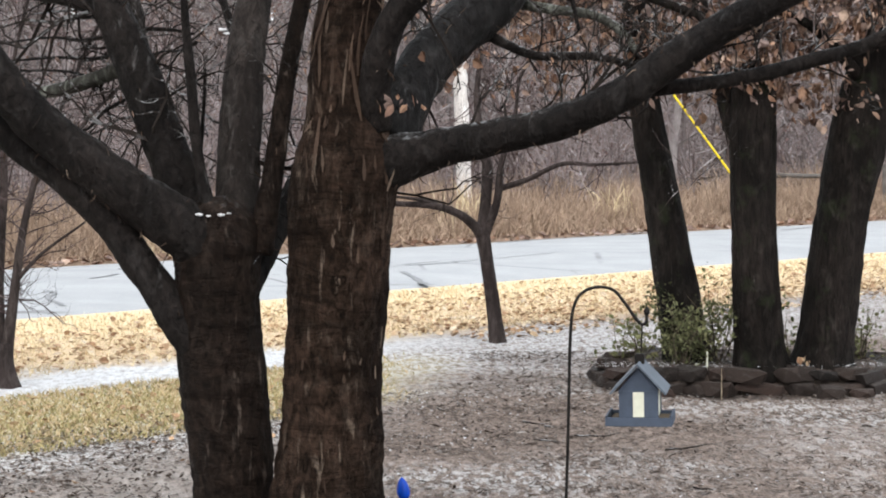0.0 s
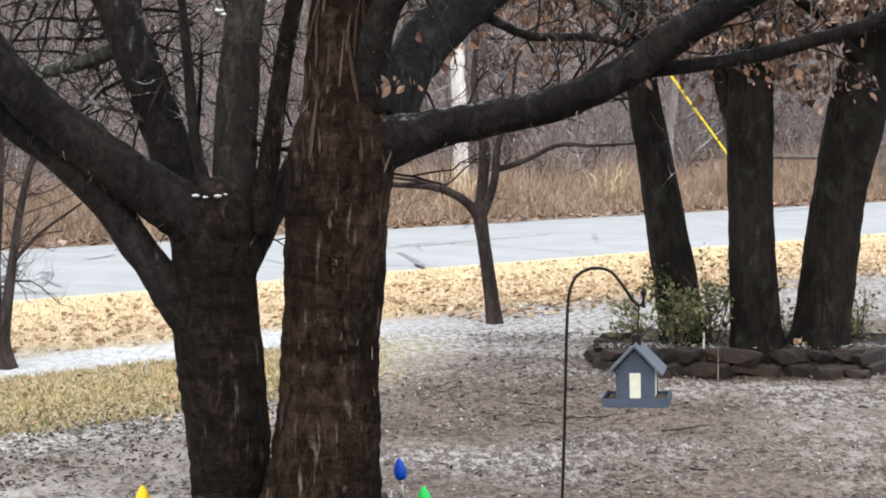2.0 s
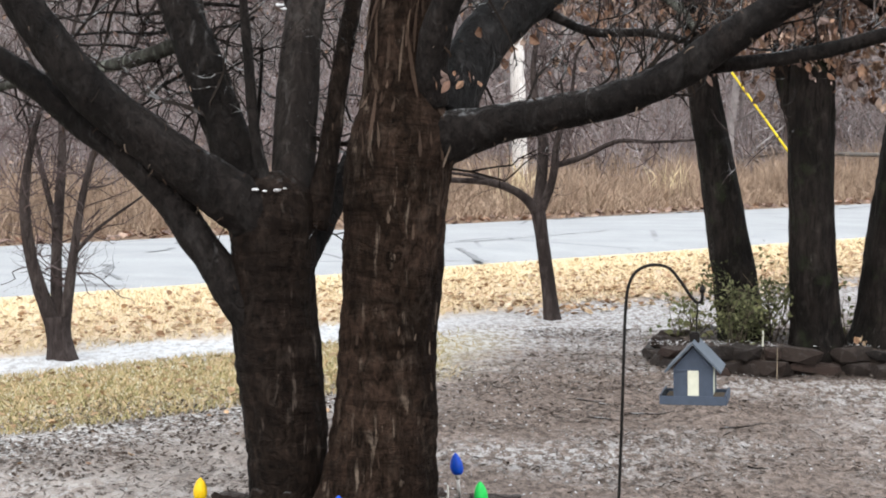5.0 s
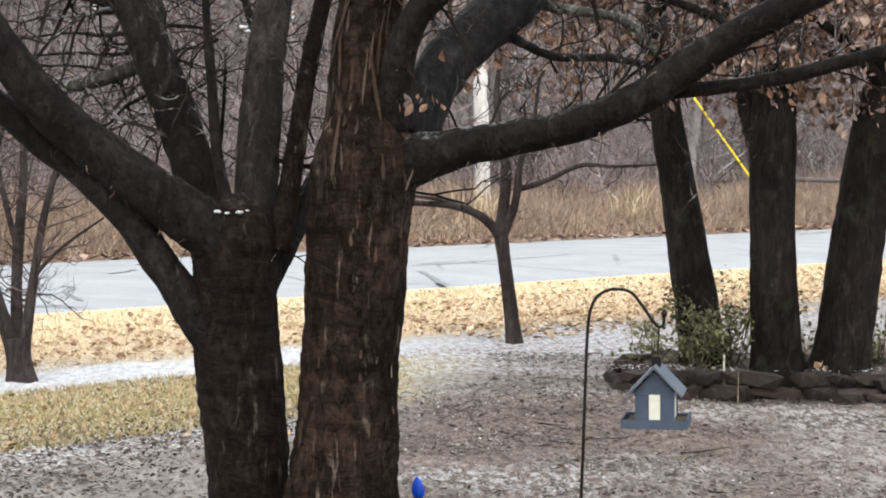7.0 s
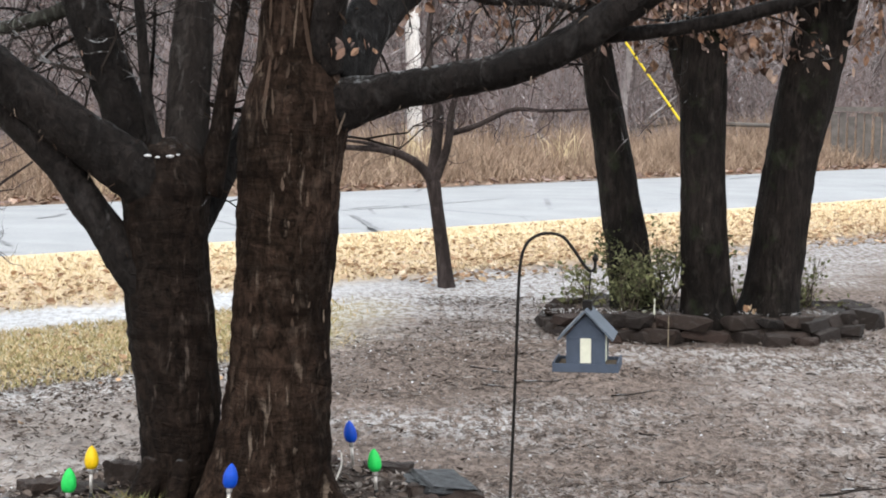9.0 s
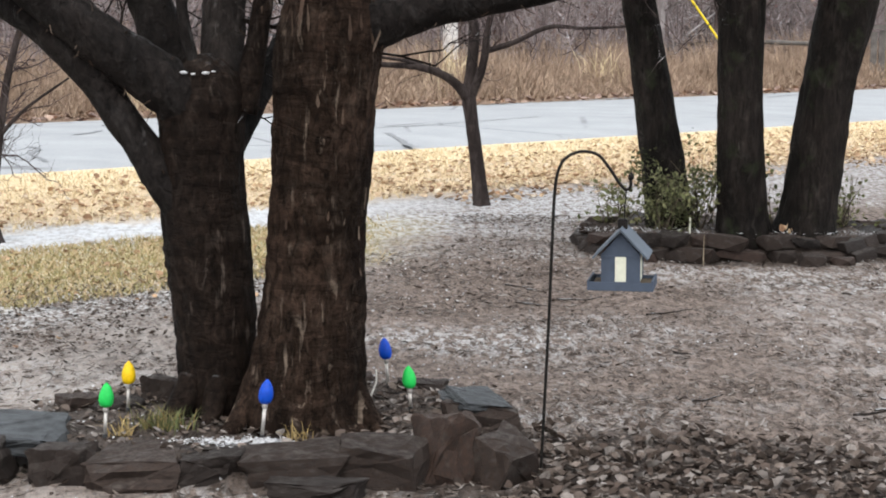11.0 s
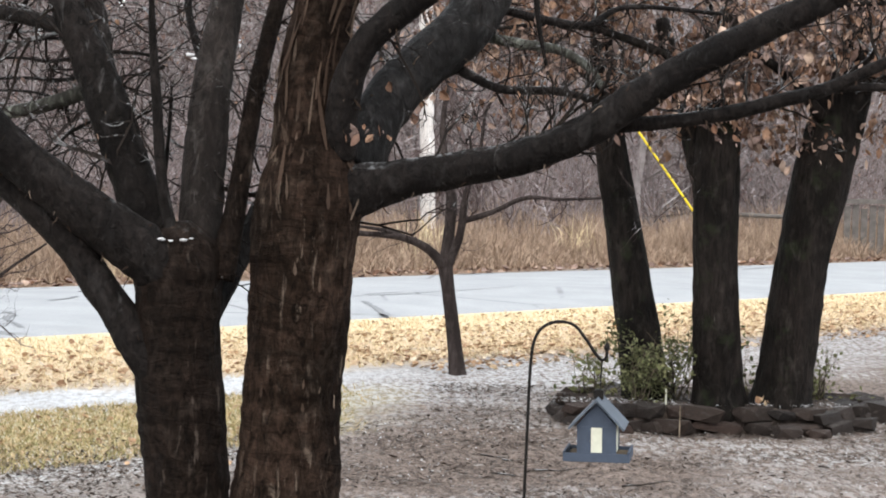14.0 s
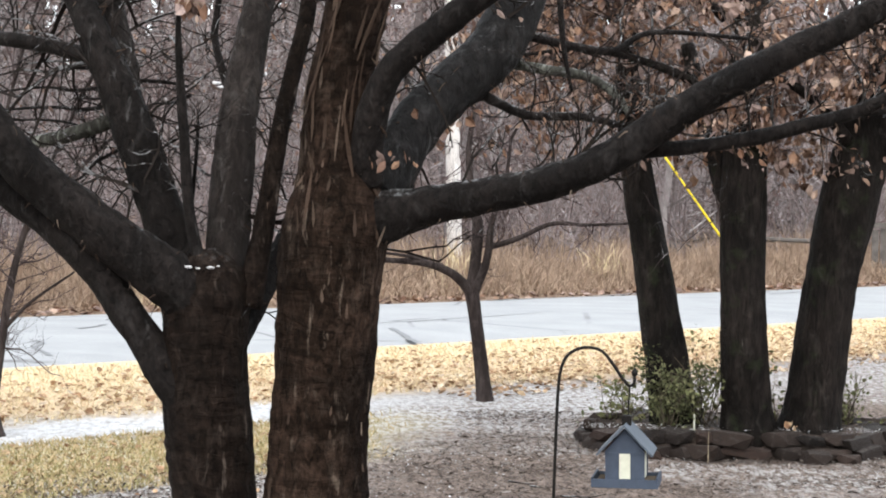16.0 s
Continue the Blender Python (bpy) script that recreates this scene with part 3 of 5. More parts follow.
def tar_line(points, width, seed):
    """A flat ribbon of crack seal lying on the asphalt."""
    rng = np.random.default_rng(seed)
    c = spline([(x, y, 0.0, width) for x, y in points], 0.06)
    d = np.gradient(c[:, :2], axis=0)
    d /= np.linalg.norm(d, axis=1)[:, None]
    w = c[:, 3] * rng.uniform(0.4, 1.2, len(c))
    nrm = np.stack([-d[:, 1], d[:, 0]], 1) * w[:, None]
    q = -(road_side(c[:, 0], c[:, 1])) / ROAD_WIDTH
    z = 0.036 + 0.05 * (1 - (2 * q - 1) ** 2)
    v = np.concatenate([np.column_stack([c[:, :2] - nrm, z]), np.column_stack([c[:, :2] + nrm, z])])
    n = len(c)
    ob = new("tar_seal", mesh_of("tar_seal", v, [(i, i + 1, n + i + 1, n + i) for i in range(n - 1)], ROAD_TAR))
    tagged(ob, "dark wandering line of crack seal on the asphalt", "crack seal", "crack seals on the road")


tar_line([(-4.08, 18.21), (-3.93, 17.95), (-3.91, 17.51), (-3.71, 17.08), (-3.62, 16.85)], 0.035, 1)
tar_line([(-0.48, 20.98), (-0.31, 20.13), (-0.23, 19.65), (-0.12, 19.42)], 0.050, 2)
tar_line([(-2.03, 20.30), (-1.49, 20.81), (-0.58, 21.72), (0.56, 23.02), (1.52, 24.26)], 0.018, 3)
tar_line([(0.83, 27.17), (1.57, 28.09), (2.56, 29.07), (3.58, 30.68)], 0.060, 4)
tar_line([(-3.94, 19.81), (-3.81, 20.13), (-3.78, 20.46)], 0.040, 5)
tar_line([(5.79, 30.49), (6.90, 32.06), (7.87, 32.69)], 0.050, 6)


def band_points(count, seed, s0, s1, along0, along1, z=0.0):
    """Random spots in a band beside the road, by distance from its near edge."""
    rng = np.random.default_rng(seed)
    s = rng.uniform(s0, s1, count)
    a = rng.uniform(along0, along1, count)
    p = ROAD_AT + ROAD_DIR * a[:, None] - ROAD_OUT * s[:, None]
    return np.column_stack([p, ground_height(p[:, 0], p[:, 1]) + z])


# leaves lying on the verge
spots = np.vstack([band_points(4600, 21, 1.0, 3.2, -8, 11, 0.012), band_points(700, 22, 0.05, 1.2, -8, 11, 0.012), band_points(2600, 23, 2.4, 4.0, -3.2, 9, 0.010)])
tagged(new("fallen_leaves", leaves_mesh("fallen_leaves", spots, 0.056, LEAF_GROUND, 31, curl=0.5, flat=True)), "tan and rust fallen leaves strewn over the verge", "leaves", "", "stuff")
tagged(new("verge_grass", blades_mesh("verge_grass", band_points(26000, 24, 0.02, 3.3, -9, 12), 0.06, 0.009, GRASS_STRIP, 32, 0.9, 0.3)), "short pale yellow winter grass along the road edge", "grass", "", "stuff")

# tan lawn patch with leaves on it
rng = np.random.default_rng(41)
lawn = band_points(26000, 25, 4.1, 6.0, -9, -3.0)
keep = rng.uniform(0, 1, len(lawn)) < smooth01((-0.1 - lawn[:, 0]) / 1.2)
tagged(new("lawn_grass", blades_mesh("lawn_grass", lawn[keep], 0.045, 0.008, GRASS_TAN, 33, 1.0, 0.3)), "thin tan and olive lawn grass in the yard", "grass", "", "stuff")
spots = np.vstack([band_points(1000, 26, 4.2, 5.9, -9, -5.2, 0.008), band_points(60, 27, 5.5, 7.0, -9.5, -6.4, 0.008)])
spots = spots[spots[:, 0] < -0.9]
tagged(new("lawn_leaves", leaves_mesh("lawn_leaves", spots, 0.045, LEAF_GROUND, 34, curl=0.5, flat=True)), "scattered brown leaves on the tan lawn", "leaves", "", "stuff")
spots = band_points(2800, 28, 5.3, 7.2, -9.5, -5.8, 0.008)
spots = spots[spots[:, 0] < -0.8]
tagged(new("lawn_litter", leaves_mesh("lawn_litter", spots, 0.024, LEAF_WET, 37, curl=0.6, flat=True)), "grey-brown chopped leaves at the lawn's edge", "leaves", "", "stuff")

# wet scraps and sleet crumbs on the mud
rng = np.random.default_rng(42)
sx, sy = rng.uniform(-3.4, 4.6, 95000), 5.0 + 8.6 * rng.uniform(0, 1, 95000) ** 1.15
ok = (road_side(sx, sy) > 4.1) & (rng.uniform(-0.75, 0.75, len(sx)) < 0.04 + soft_noise(np.column_stack([sx * 1.4, sy * 2.8, sx * 0])))
ok &= ~((sx < 0.2) & (road_side(sx, sy) < 5.6))
spots = np.column_stack([sx, sy, ground_height(sx, sy) + 0.009])[ok]
tagged(new("leaf_chips", chips_mesh("leaf_chips", spots, 0.024, LEAF_WET, 35)), "chopped dark and pale leaf bits trodden into the mud", "leaves", "", "stuff")
sx, sy = rng.uniform(0.25, 2.4, 7500), rng.uniform(5.4, 7.0, 7500)
ok = (np.hypot((sx - 0.15) / 0.24, (sy - 6.1) / 0.45) > 1) & (rng.uniform(0, 1, len(sx)) < smooth01((6.88 - 0.10 * sx - sy) / 0.5) * (0.85 - 0.28 * sx))
spots = np.column_stack([sx, sy, ground_height(sx, sy) + 0.012])[ok]
tagged(new("leaf_drift", leaves_mesh("leaf_drift", spots, 0.040, LEAF_WET, 38, curl=0.8, flat=True)), "dark wet drift of leaves beside the bed's boulder", "leaves", "", "stuff")
sx, sy = rng.uniform(-3.4, 4.6, 30000), rng.uniform(5.0, 14.0, 30000)
dens = smooth01(soft_noise(np.column_stack([sx * 0.9, sy * 1.8, sx * 0])) * 1.6 + 0.2)
ok = (road_side(sx, sy) > 3.6) & (rng.uniform(0, 1, len(sx)) < dens)
spots = np.column_stack([sx, sy, ground_height(sx, sy) + 0.005])[ok]
tagged(new("sleet", leaves_mesh("sleet", spots[::3], 0.012, SLEET, 36, curl=0.6, flat=True)), "white sleet crumbs lying in patches on the mud", "sleet", "", "stuff")

# fallen sticks
for i in range(16):
    st = Sticks(300 + i)
    x, y, a = rng.uniform(-1.8, 3.2), rng.uniform(6.8, 11.0), rng.uniform(-0.5, 0.5)
    if abs(x - 2.2) < 1.5 and y > 10.8:
        y -= 2
    main = st.stem((x, y, float(ground_height(x, y)) + 0.012), (np.cos(a), np.sin(a), 0), rng.uniform(0.12, 0.35), 0.006, 6, 0.10, 0, 5)
    st.v = [np.column_stack([v[:, :2], np.maximum(v[:, 2], 0.002)]) for v in st.v]
    tagged(new("fallen_stick", st.mesh("fallen_stick", TWIG)), "thin dark wet stick lying on the mud", "stick", "fallen sticks")

# ---- the double tree in the stone-edged bed ----
# limb axes: x, y, z and radius in metres
A_TRUNK = [(-0.436, 6.400, -0.044, 0.377), (-0.437, 6.400, 0.041, 0.310), (-0.447, 6.400, 0.147, 0.244), (-0.422, 6.400, 0.337, 0.208), (-0.406, 6.400, 0.547, 0.187), (-0.400, 6.400, 0.755, 0.175), (-0.383, 6.400, 1.064, 0.179), (-0.367, 6.400, 1.370, 0.189), (-0.349, 6.400, 1.553, 0.189), (-0.357, 6.400, 1.742, 0.137), (-0.353, 6.400, 2.006, 0.114), (-0.312, 6.400, 2.210, 0.112), (-0.274, 6.400, 2.414, 0.114), (-0.251, 6.400, 2.657, 0.096)]
A_MAIN = [(-0.305, 6.400, 1.514, 0.116), (-0.173, 6.364, 1.563, 0.094), (-0.058, 6.327, 1.593, 0.074), (0.048, 6.291, 1.620, 0.067), (0.216, 6.255, 1.652, 0.062), (0.412, 6.218, 1.700, 0.061), (0.604, 6.182, 1.783, 0.061), (0.773, 6.145, 1.900, 0.058), (0.980, 6.109, 2.033, 0.055), (1.203, 6.073, 2.153, 0.051), (1.405, 6.036, 2.256, 0.047), (1.660, 6.000, 2.403, 0.040)]
A_SECOND = [(0.719, 6.250, 1.828, 0.040), (0.845, 6.220, 1.824, 0.026), (1.096, 6.190, 1.863, 0.026), (1.286, 6.160, 1.914, 0.025), (1.455, 6.130, 1.964, 0.023), (1.737, 6.100, 2.103, 0.018)]
A_SECOND_TIP = [(1.421, 6.150, 1.955, 0.020), (1.532, 6.125, 1.966, 0.016), (1.741, 6.100, 1.967, 0.012)]
A_DARK = [(-0.246, 6.350, 1.684, 0.065), (-0.232, 6.280, 1.883, 0.058), (-0.161, 6.210, 2.069, 0.052), (0.003, 6.140, 2.215, 0.050), (0.173, 6.070, 2.347, 0.046), (0.358, 6.000, 2.515, 0.041)]
A_GREY = [(-0.209, 6.500, 1.624, 0.103), (-0.113, 6.620, 1.837, 0.097), (0.020, 6.740, 2.011, 0.099), (0.202, 6.860, 2.190, 0.107), (0.321, 6.980, 2.413, 0.098), (0.399, 7.100, 2.698, 0.086)]
A_BRANCH_1 = [(0.326, 7.000, 2.282, 0.018), (0.542, 7.050, 2.243, 0.018), (0.705, 7.100, 2.234, 0.016), (0.867, 7.150, 2.315, 0.011), (1.264, 7.200, 2.303, 0.008)]
A_BRANCH_2 = [(0.271, 6.950, 2.166, 0.022), (0.420, 6.838, 2.133, 0.020), (0.563, 6.725, 2.104, 0.018), (0.661, 6.612, 2.036, 0.016), (0.703, 6.500, 1.958, 0.012)]
A_BRANCH_3 = [(0.118, 6.900, 2.071, 0.022), (0.225, 6.775, 2.005, 0.019), (0.349, 6.650, 1.949, 0.017), (0.530, 6.525, 1.942, 0.015), (0.673, 6.400, 1.908, 0.012)]
A_BRANCH_4 = [(0.447, 6.700, 2.556, 0.013), (0.461, 6.700, 2.344, 0.012), (0.478, 6.700, 2.195, 0.010), (0.509, 6.700, 2.047, 0.006)]
B_TRUNK = [(-0.793, 6.550, -0.101, 0.198), (-0.792, 6.550, -0.003, 0.165), (-0.784, 6.550, 0.106, 0.146), (-0.783, 6.550, 0.300, 0.144), (-0.790, 6.550, 0.514, 0.154), (-0.812, 6.550, 0.727, 0.163), (-0.830, 6.550, 0.937, 0.156), (-0.831, 6.550, 1.105, 0.158), (-0.835, 6.550, 1.272, 0.167), (-0.842, 6.550, 1.365, 0.125), (-0.847, 6.550, 1.427, 0.052)]
B_UPPER = [(-0.807, 6.500, 1.190, 0.097), (-0.957, 6.475, 1.314, 0.105), (-1.124, 6.450, 1.435, 0.091), (-1.285, 6.425, 1.555, 0.084), (-1.424, 6.400, 1.667, 0.080), (-1.542, 6.375, 1.796, 0.075), (-1.680, 6.350, 1.992, 0.068), (-1.818, 6.325, 2.228, 0.061), (-1.935, 6.300, 2.500, 0.053)]
B_LOWER = [(-0.887, 6.500, 0.843, 0.075), (-0.980, 6.500, 0.993, 0.073), (-1.058, 6.500, 1.111, 0.065), (-1.133, 6.500, 1.213, 0.063), (-1.214, 6.500, 1.336, 0.065), (-1.396, 6.475, 1.512, 0.059), (-1.519, 6.469, 1.601, 0.057), (-1.704, 6.462, 1.750, 0.049), (-1.929, 6.456, 1.897, 0.041), (-2.194, 6.450, 2.022, 0.034)]
B_LEFT = [(-0.873, 6.600, 1.251, 0.074), (-0.955, 6.633, 1.416, 0.080), (-1.050, 6.667, 1.645, 0.082), (-1.145, 6.700, 1.898, 0.078), (-1.252, 6.733, 2.131, 0.070), (-1.353, 6.767, 2.344, 0.059), (-1.435, 6.800, 2.561, 0.054)]
B_LEFT_FORK = [(-1.149, 6.760, 1.874, 0.052), (-1.204, 6.823, 2.117, 0.056), (-1.259, 6.887, 2.338, 0.053), (-1.313, 6.950, 2.585, 0.046)]
B_THIN = [(-0.830, 6.500, 1.299, 0.027), (-0.891, 6.500, 1.545, 0.021), (-0.919, 6.500, 1.854, 0.019), (-0.939, 6.500, 2.100, 0.015), (-0.945, 6.500, 2.285, 0.009), (-0.929, 6.500, 2.450, 0.006), (-0.940, 6.500, 2.593, 0.004)]
B_CENTRE = [(-0.771, 6.650, 1.250, 0.084), (-0.770, 6.710, 1.524, 0.082), (-0.758, 6.770, 1.824, 0.078), (-0.736, 6.830, 2.087, 0.068), (-0.695, 6.890, 2.354, 0.059), (-0.670, 6.950, 2.624, 0.054)]
B_RIGHT = [(-0.682, 6.550, 1.216, 0.052), (-0.631, 6.580, 1.487, 0.041), (-0.591, 6.610, 1.782, 0.035), (-0.543, 6.640, 2.057, 0.032), (-0.489, 6.670, 2.314, 0.032), (-0.469, 6.700, 2.572, 0.029)]
B_BEHIND = [(-0.760, 6.600, 1.065, 0.067), (-0.676, 6.725, 1.227, 0.056), (-0.601, 6.850, 1.381, 0.050), (-0.521, 6.975, 1.549, 0.047), (-0.413, 7.100, 1.799, 0.041)]
B_SIDE_LOW = [(-1.146, 6.700, 1.929, 0.032), (-1.302, 6.800, 1.876, 0.028), (-1.472, 6.900, 1.832, 0.026), (-1.648, 7.000, 1.809, 0.022), (-1.850, 7.100, 1.773, 0.018), (-2.193, 7.200, 1.709, 0.011)]
B_SIDE_HIGH = [(-1.235, 6.700, 2.107, 0.036), (-1.415, 6.800, 2.170, 0.030), (-1.633, 6.900, 2.210, 0.029), (-1.833, 7.000, 2.229, 0.022), (-2.173, 7.100, 2.269, 0.013)]
B_SPURS = [[(-1.226, 6.780, 2.038, 0.008), (-1.405, 6.970, 2.024, 0.007), (-1.556, 7.060, 2.039, 0.005), (-1.798, 7.150, 2.016, 0.004)],
           [(-1.214, 6.780, 1.959, 0.009), (-1.378, 6.953, 1.950, 0.008), (-1.525, 7.027, 1.959, 0.006), (-1.783, 7.100, 1.942, 0.005)],
           [(-1.191, 6.780, 1.900, 0.008), (-1.355, 6.953, 1.881, 0.007), (-1.502, 7.027, 1.907, 0.005), (-1.738, 7.100, 1.908, 0.004)],
           [(-1.157, 6.780, 1.815, 0.008), (-1.311, 6.910, 1.747, 0.007), (-1.391, 6.940, 1.676, 0.005), (-1.485, 6.970, 1.700, 0.004), (-1.600, 7.000, 1.671, 0.003)],
           [(-1.281, 6.780, 2.073, 0.009), (-1.167, 6.903, 2.065, 0.008), (-1.052, 6.927, 2.061, 0.007), (-0.968, 6.950, 2.047, 0.006)],
           [(-0.946, 6.850, 2.007, 0.007), (-1.034, 6.967, 1.982, 0.006), (-1.113, 6.983, 1.976, 0.004), (-1.234, 7.000, 1.915, 0.003)],
           [(-0.761, 6.800, 1.944, 0.018), (-0.861, 6.967, 2.195, 0.015), (-0.866, 6.983, 2.327, 0.013), (-0.834, 7.000, 2.548, 0.012)],
           [(-0.980, 6.800, 1.431, 0.012), (-0.952, 6.917, 1.540, 0.010), (-0.933, 6.933, 1.735, 0.008), (-0.926, 6.950, 1.910, 0.006)]]
A_ROOTS = [[(-0.27, 6.36, 0.24, 0.055), (-0.22, 6.31, 0.15, 0.050), (-0.17, 6.27, 0.10, 0.036), (-0.10, 6.23, 0.06, 0.016)],
           [(-0.58, 6.33, 0.28, 0.050), (-0.64, 6.27, 0.16, 0.048), (-0.69, 6.21, 0.10, 0.034), (-0.76, 6.16, 0.06, 0.015)],
           [(-0.44, 6.23, 0.22, 0.040), (-0.45, 6.17, 0.13, 0.040), (-0.47, 6.11, 0.08, 0.024), (-0.50, 6.05, 0.05, 0.010)]]
B_ROOTS = [[(-0.86, 6.46, 0.24, 0.045), (-0.90, 6.40, 0.14, 0.045), (-0.95, 6.35, 0.09, 0.028), (-1.02, 6.31, 0.06, 0.012)],
           [(-0.76, 6.44, 0.24, 0.040), (-0.77, 6.37, 0.14, 0.040), (-0.79, 6.30, 0.08, 0.020)]]
ORANGE_LEAVES_AT = (-0.901, 6.500, 2.340)
FORK_SLEET_AT = (-0.808, 6.550, 2.039)
D_TRUNK = [(0.448, 14.280, -0.073, 0.100), (0.439, 14.280, 0.014, 0.073), (0.405, 14.280, 0.303, 0.057), (0.354, 14.280, 0.668, 0.054), (0.312, 14.280, 0.932, 0.061)]
D_LEFT = [(0.330, 14.280, 0.841, 0.045), (0.228, 14.205, 0.967, 0.038), (0.101, 14.130, 1.056, 0.032), (-0.087, 14.055, 1.112, 0.027), (-0.398, 13.980, 1.132, 0.020)]
D_LEFT_UPPER = [(0.047, 14.180, 1.072, 0.020), (-0.132, 14.030, 1.149, 0.016), (-0.373, 13.880, 1.189, 0.011)]
D_MIDDLE = [(0.312, 14.280, 0.841, 0.054), (0.340, 14.340, 1.075, 0.048), (0.358, 14.400, 1.393, 0.046), (0.312, 14.460, 1.643, 0.035), (0.275, 14.520, 1.986, 0.025), (0.312, 14.580, 2.354, 0.018)]
D_RIGHT = [(0.330, 14.280, 0.850, 0.041), (0.410, 14.240, 1.057, 0.034), (0.444, 14.200, 1.216, 0.032), (0.464, 14.160, 1.442, 0.025), (0.563, 14.120, 1.777, 0.016), (0.600, 14.080, 2.109, 0.011)]
D_RIGHT_LONG = [(0.446, 14.280, 1.236, 0.025), (0.675, 14.155, 1.317, 0.022), (0.935, 14.030, 1.440, 0.018), (1.191, 13.905, 1.438, 0.013), (1.507, 13.780, 1.458, 0.009)]
L_TRUNK = [(-2.905, 11.680, -0.061, 0.145), (-2.904, 11.680, 0.015, 0.104), (-2.921, 11.680, 0.140, 0.082), (-2.933, 11.680, 0.291, 0.089)]
L_STEM_LEFT = [(-2.953, 11.680, 0.215, 0.056), (-3.038, 11.620, 0.504, 0.046), (-3.085, 11.560, 0.770, 0.040), (-3.093, 11.500, 1.106, 0.033), (-3.027, 11.440, 1.438, 0.022), (-2.914, 11.380, 1.764, 0.013)]
L_STEM_MIDDLE = [(-2.931, 11.680, 0.216, 0.045), (-2.960, 11.780, 0.640, 0.037), (-2.959, 11.880, 1.051, 0.034), (-2.959, 11.980, 1.390, 0.027), (-2.996, 12.080, 1.810, 0.015)]
L_STEM_RIGHT = [(-2.886, 11.680, 0.216, 0.045), (-2.826, 11.680, 0.649, 0.032), (-2.767, 11.680, 1.024, 0.026), (-2.688, 11.680, 1.341, 0.020), (-2.582, 11.680, 1.657, 0.013)]
L_THIN = [(-2.817, 11.680, 0.705, 0.017), (-2.608, 11.580, 0.900, 0.011), (-2.314, 11.480, 1.102, 0.007)]
L_FORK = [(-2.927, 11.680, 0.874, 0.022), (-3.027, 11.780, 1.169, 0.019), (-3.123, 11.880, 1.505, 0.013), (-3.220, 11.980, 1.808, 0.009)]
O1 = [(1.669, 11.900, 0.010, 0.228), (1.650, 11.900, 0.124, 0.177), (1.627, 11.900, 0.294, 0.151), (1.567, 11.900, 0.673, 0.143), (1.465, 11.900, 1.241, 0.118), (1.377, 11.900, 1.694, 0.107), (1.306, 11.900, 2.184, 0.092), (1.264, 11.900, 2.750, 0.080), (1.218, 11.900, 3.353, 0.073)]
O2 = [(2.087, 11.550, 0.039, 0.208), (2.080, 11.550, 0.150, 0.183), (2.068, 11.550, 0.315, 0.165), (2.031, 11.500, 0.719, 0.150), (2.008, 11.500, 1.269, 0.143), (2.001, 11.500, 1.636, 0.147), (2.009, 11.500, 2.003, 0.136), (2.035, 11.500, 2.369, 0.121), (2.023, 11.500, 2.808, 0.112), (1.990, 11.500, 3.318, 0.103)]
O2_FORK = [(1.979, 11.500, 1.526, 0.081), (1.897, 11.600, 1.744, 0.074), (1.844, 11.700, 1.967, 0.067), (1.764, 11.800, 2.267, 0.056), (1.673, 11.900, 2.686, 0.045)]
O3 = [(2.492, 11.650, 0.028, 0.270), (2.504, 11.650, 0.159, 0.218), (2.525, 11.650, 0.309, 0.188), (2.569, 11.650, 0.720, 0.177), (2.630, 11.650, 1.205, 0.173), (2.716, 11.650, 1.654, 0.185), (2.809, 11.650, 2.028, 0.177), (2.892, 11.650, 2.401, 0.159), (2.953, 11.650, 2.847, 0.140), (2.993, 11.650, 3.367, 0.122)]


def flakes(parent, name, points, count, lo, hi, seed, size=(0.016, 0.10), curl=0.014):
    """Thin slivers of bark curling off a trunk's face, tapered at both ends."""
    rng = np.random.default_rng(seed)
    s = spline(points, 0.01)
    v, f = [], []
    for _ in range(count):
        z0 = rng.uniform(lo, hi)
        a0 = rng.uniform(-2.8, -0.35)
        ln, w = size[1] * rng.uniform(0.3, 1.2), size[0] * rng.uniform(0.35, 1.1)
        lift, top, lean = rng.uniform(0.1, 1.0) * curl, rng.uniform() < 0.5, rng.normal(0, 0.10)
        b = len(v)
        for t, k in ((0.0, 0.35), (0.3, 1.0), (0.65, 0.6), (1.0, 0.25)):
            z = z0 + (t - 0.5) * ln
            cx, cy, r = (np.interp(z, s[:, 2], s[:, i]) for i in (0, 1, 3))
            off = 0.004 + lift * (t if top else 1 - t) ** 1.6
            for sgn in (-1, 1):
                ang = a0 + (sgn * w * k / 2 + lean * ln * (t - 0.5)) / r
                rr = r * 1.02 + off + (0.002 if sgn > 0 else 0.0)
                v.append((cx + rr * np.cos(ang), cy + rr * np.sin(ang), z))
        f += [(b + 2 * i, b + 2 * i + 1, b + 2 * i + 3, b + 2 * i + 2) for i in range(3)]
    return part(name, mesh_of(name, v, f, FLAKE), parent, "pale tan peeling slivers of bark", "stuff")



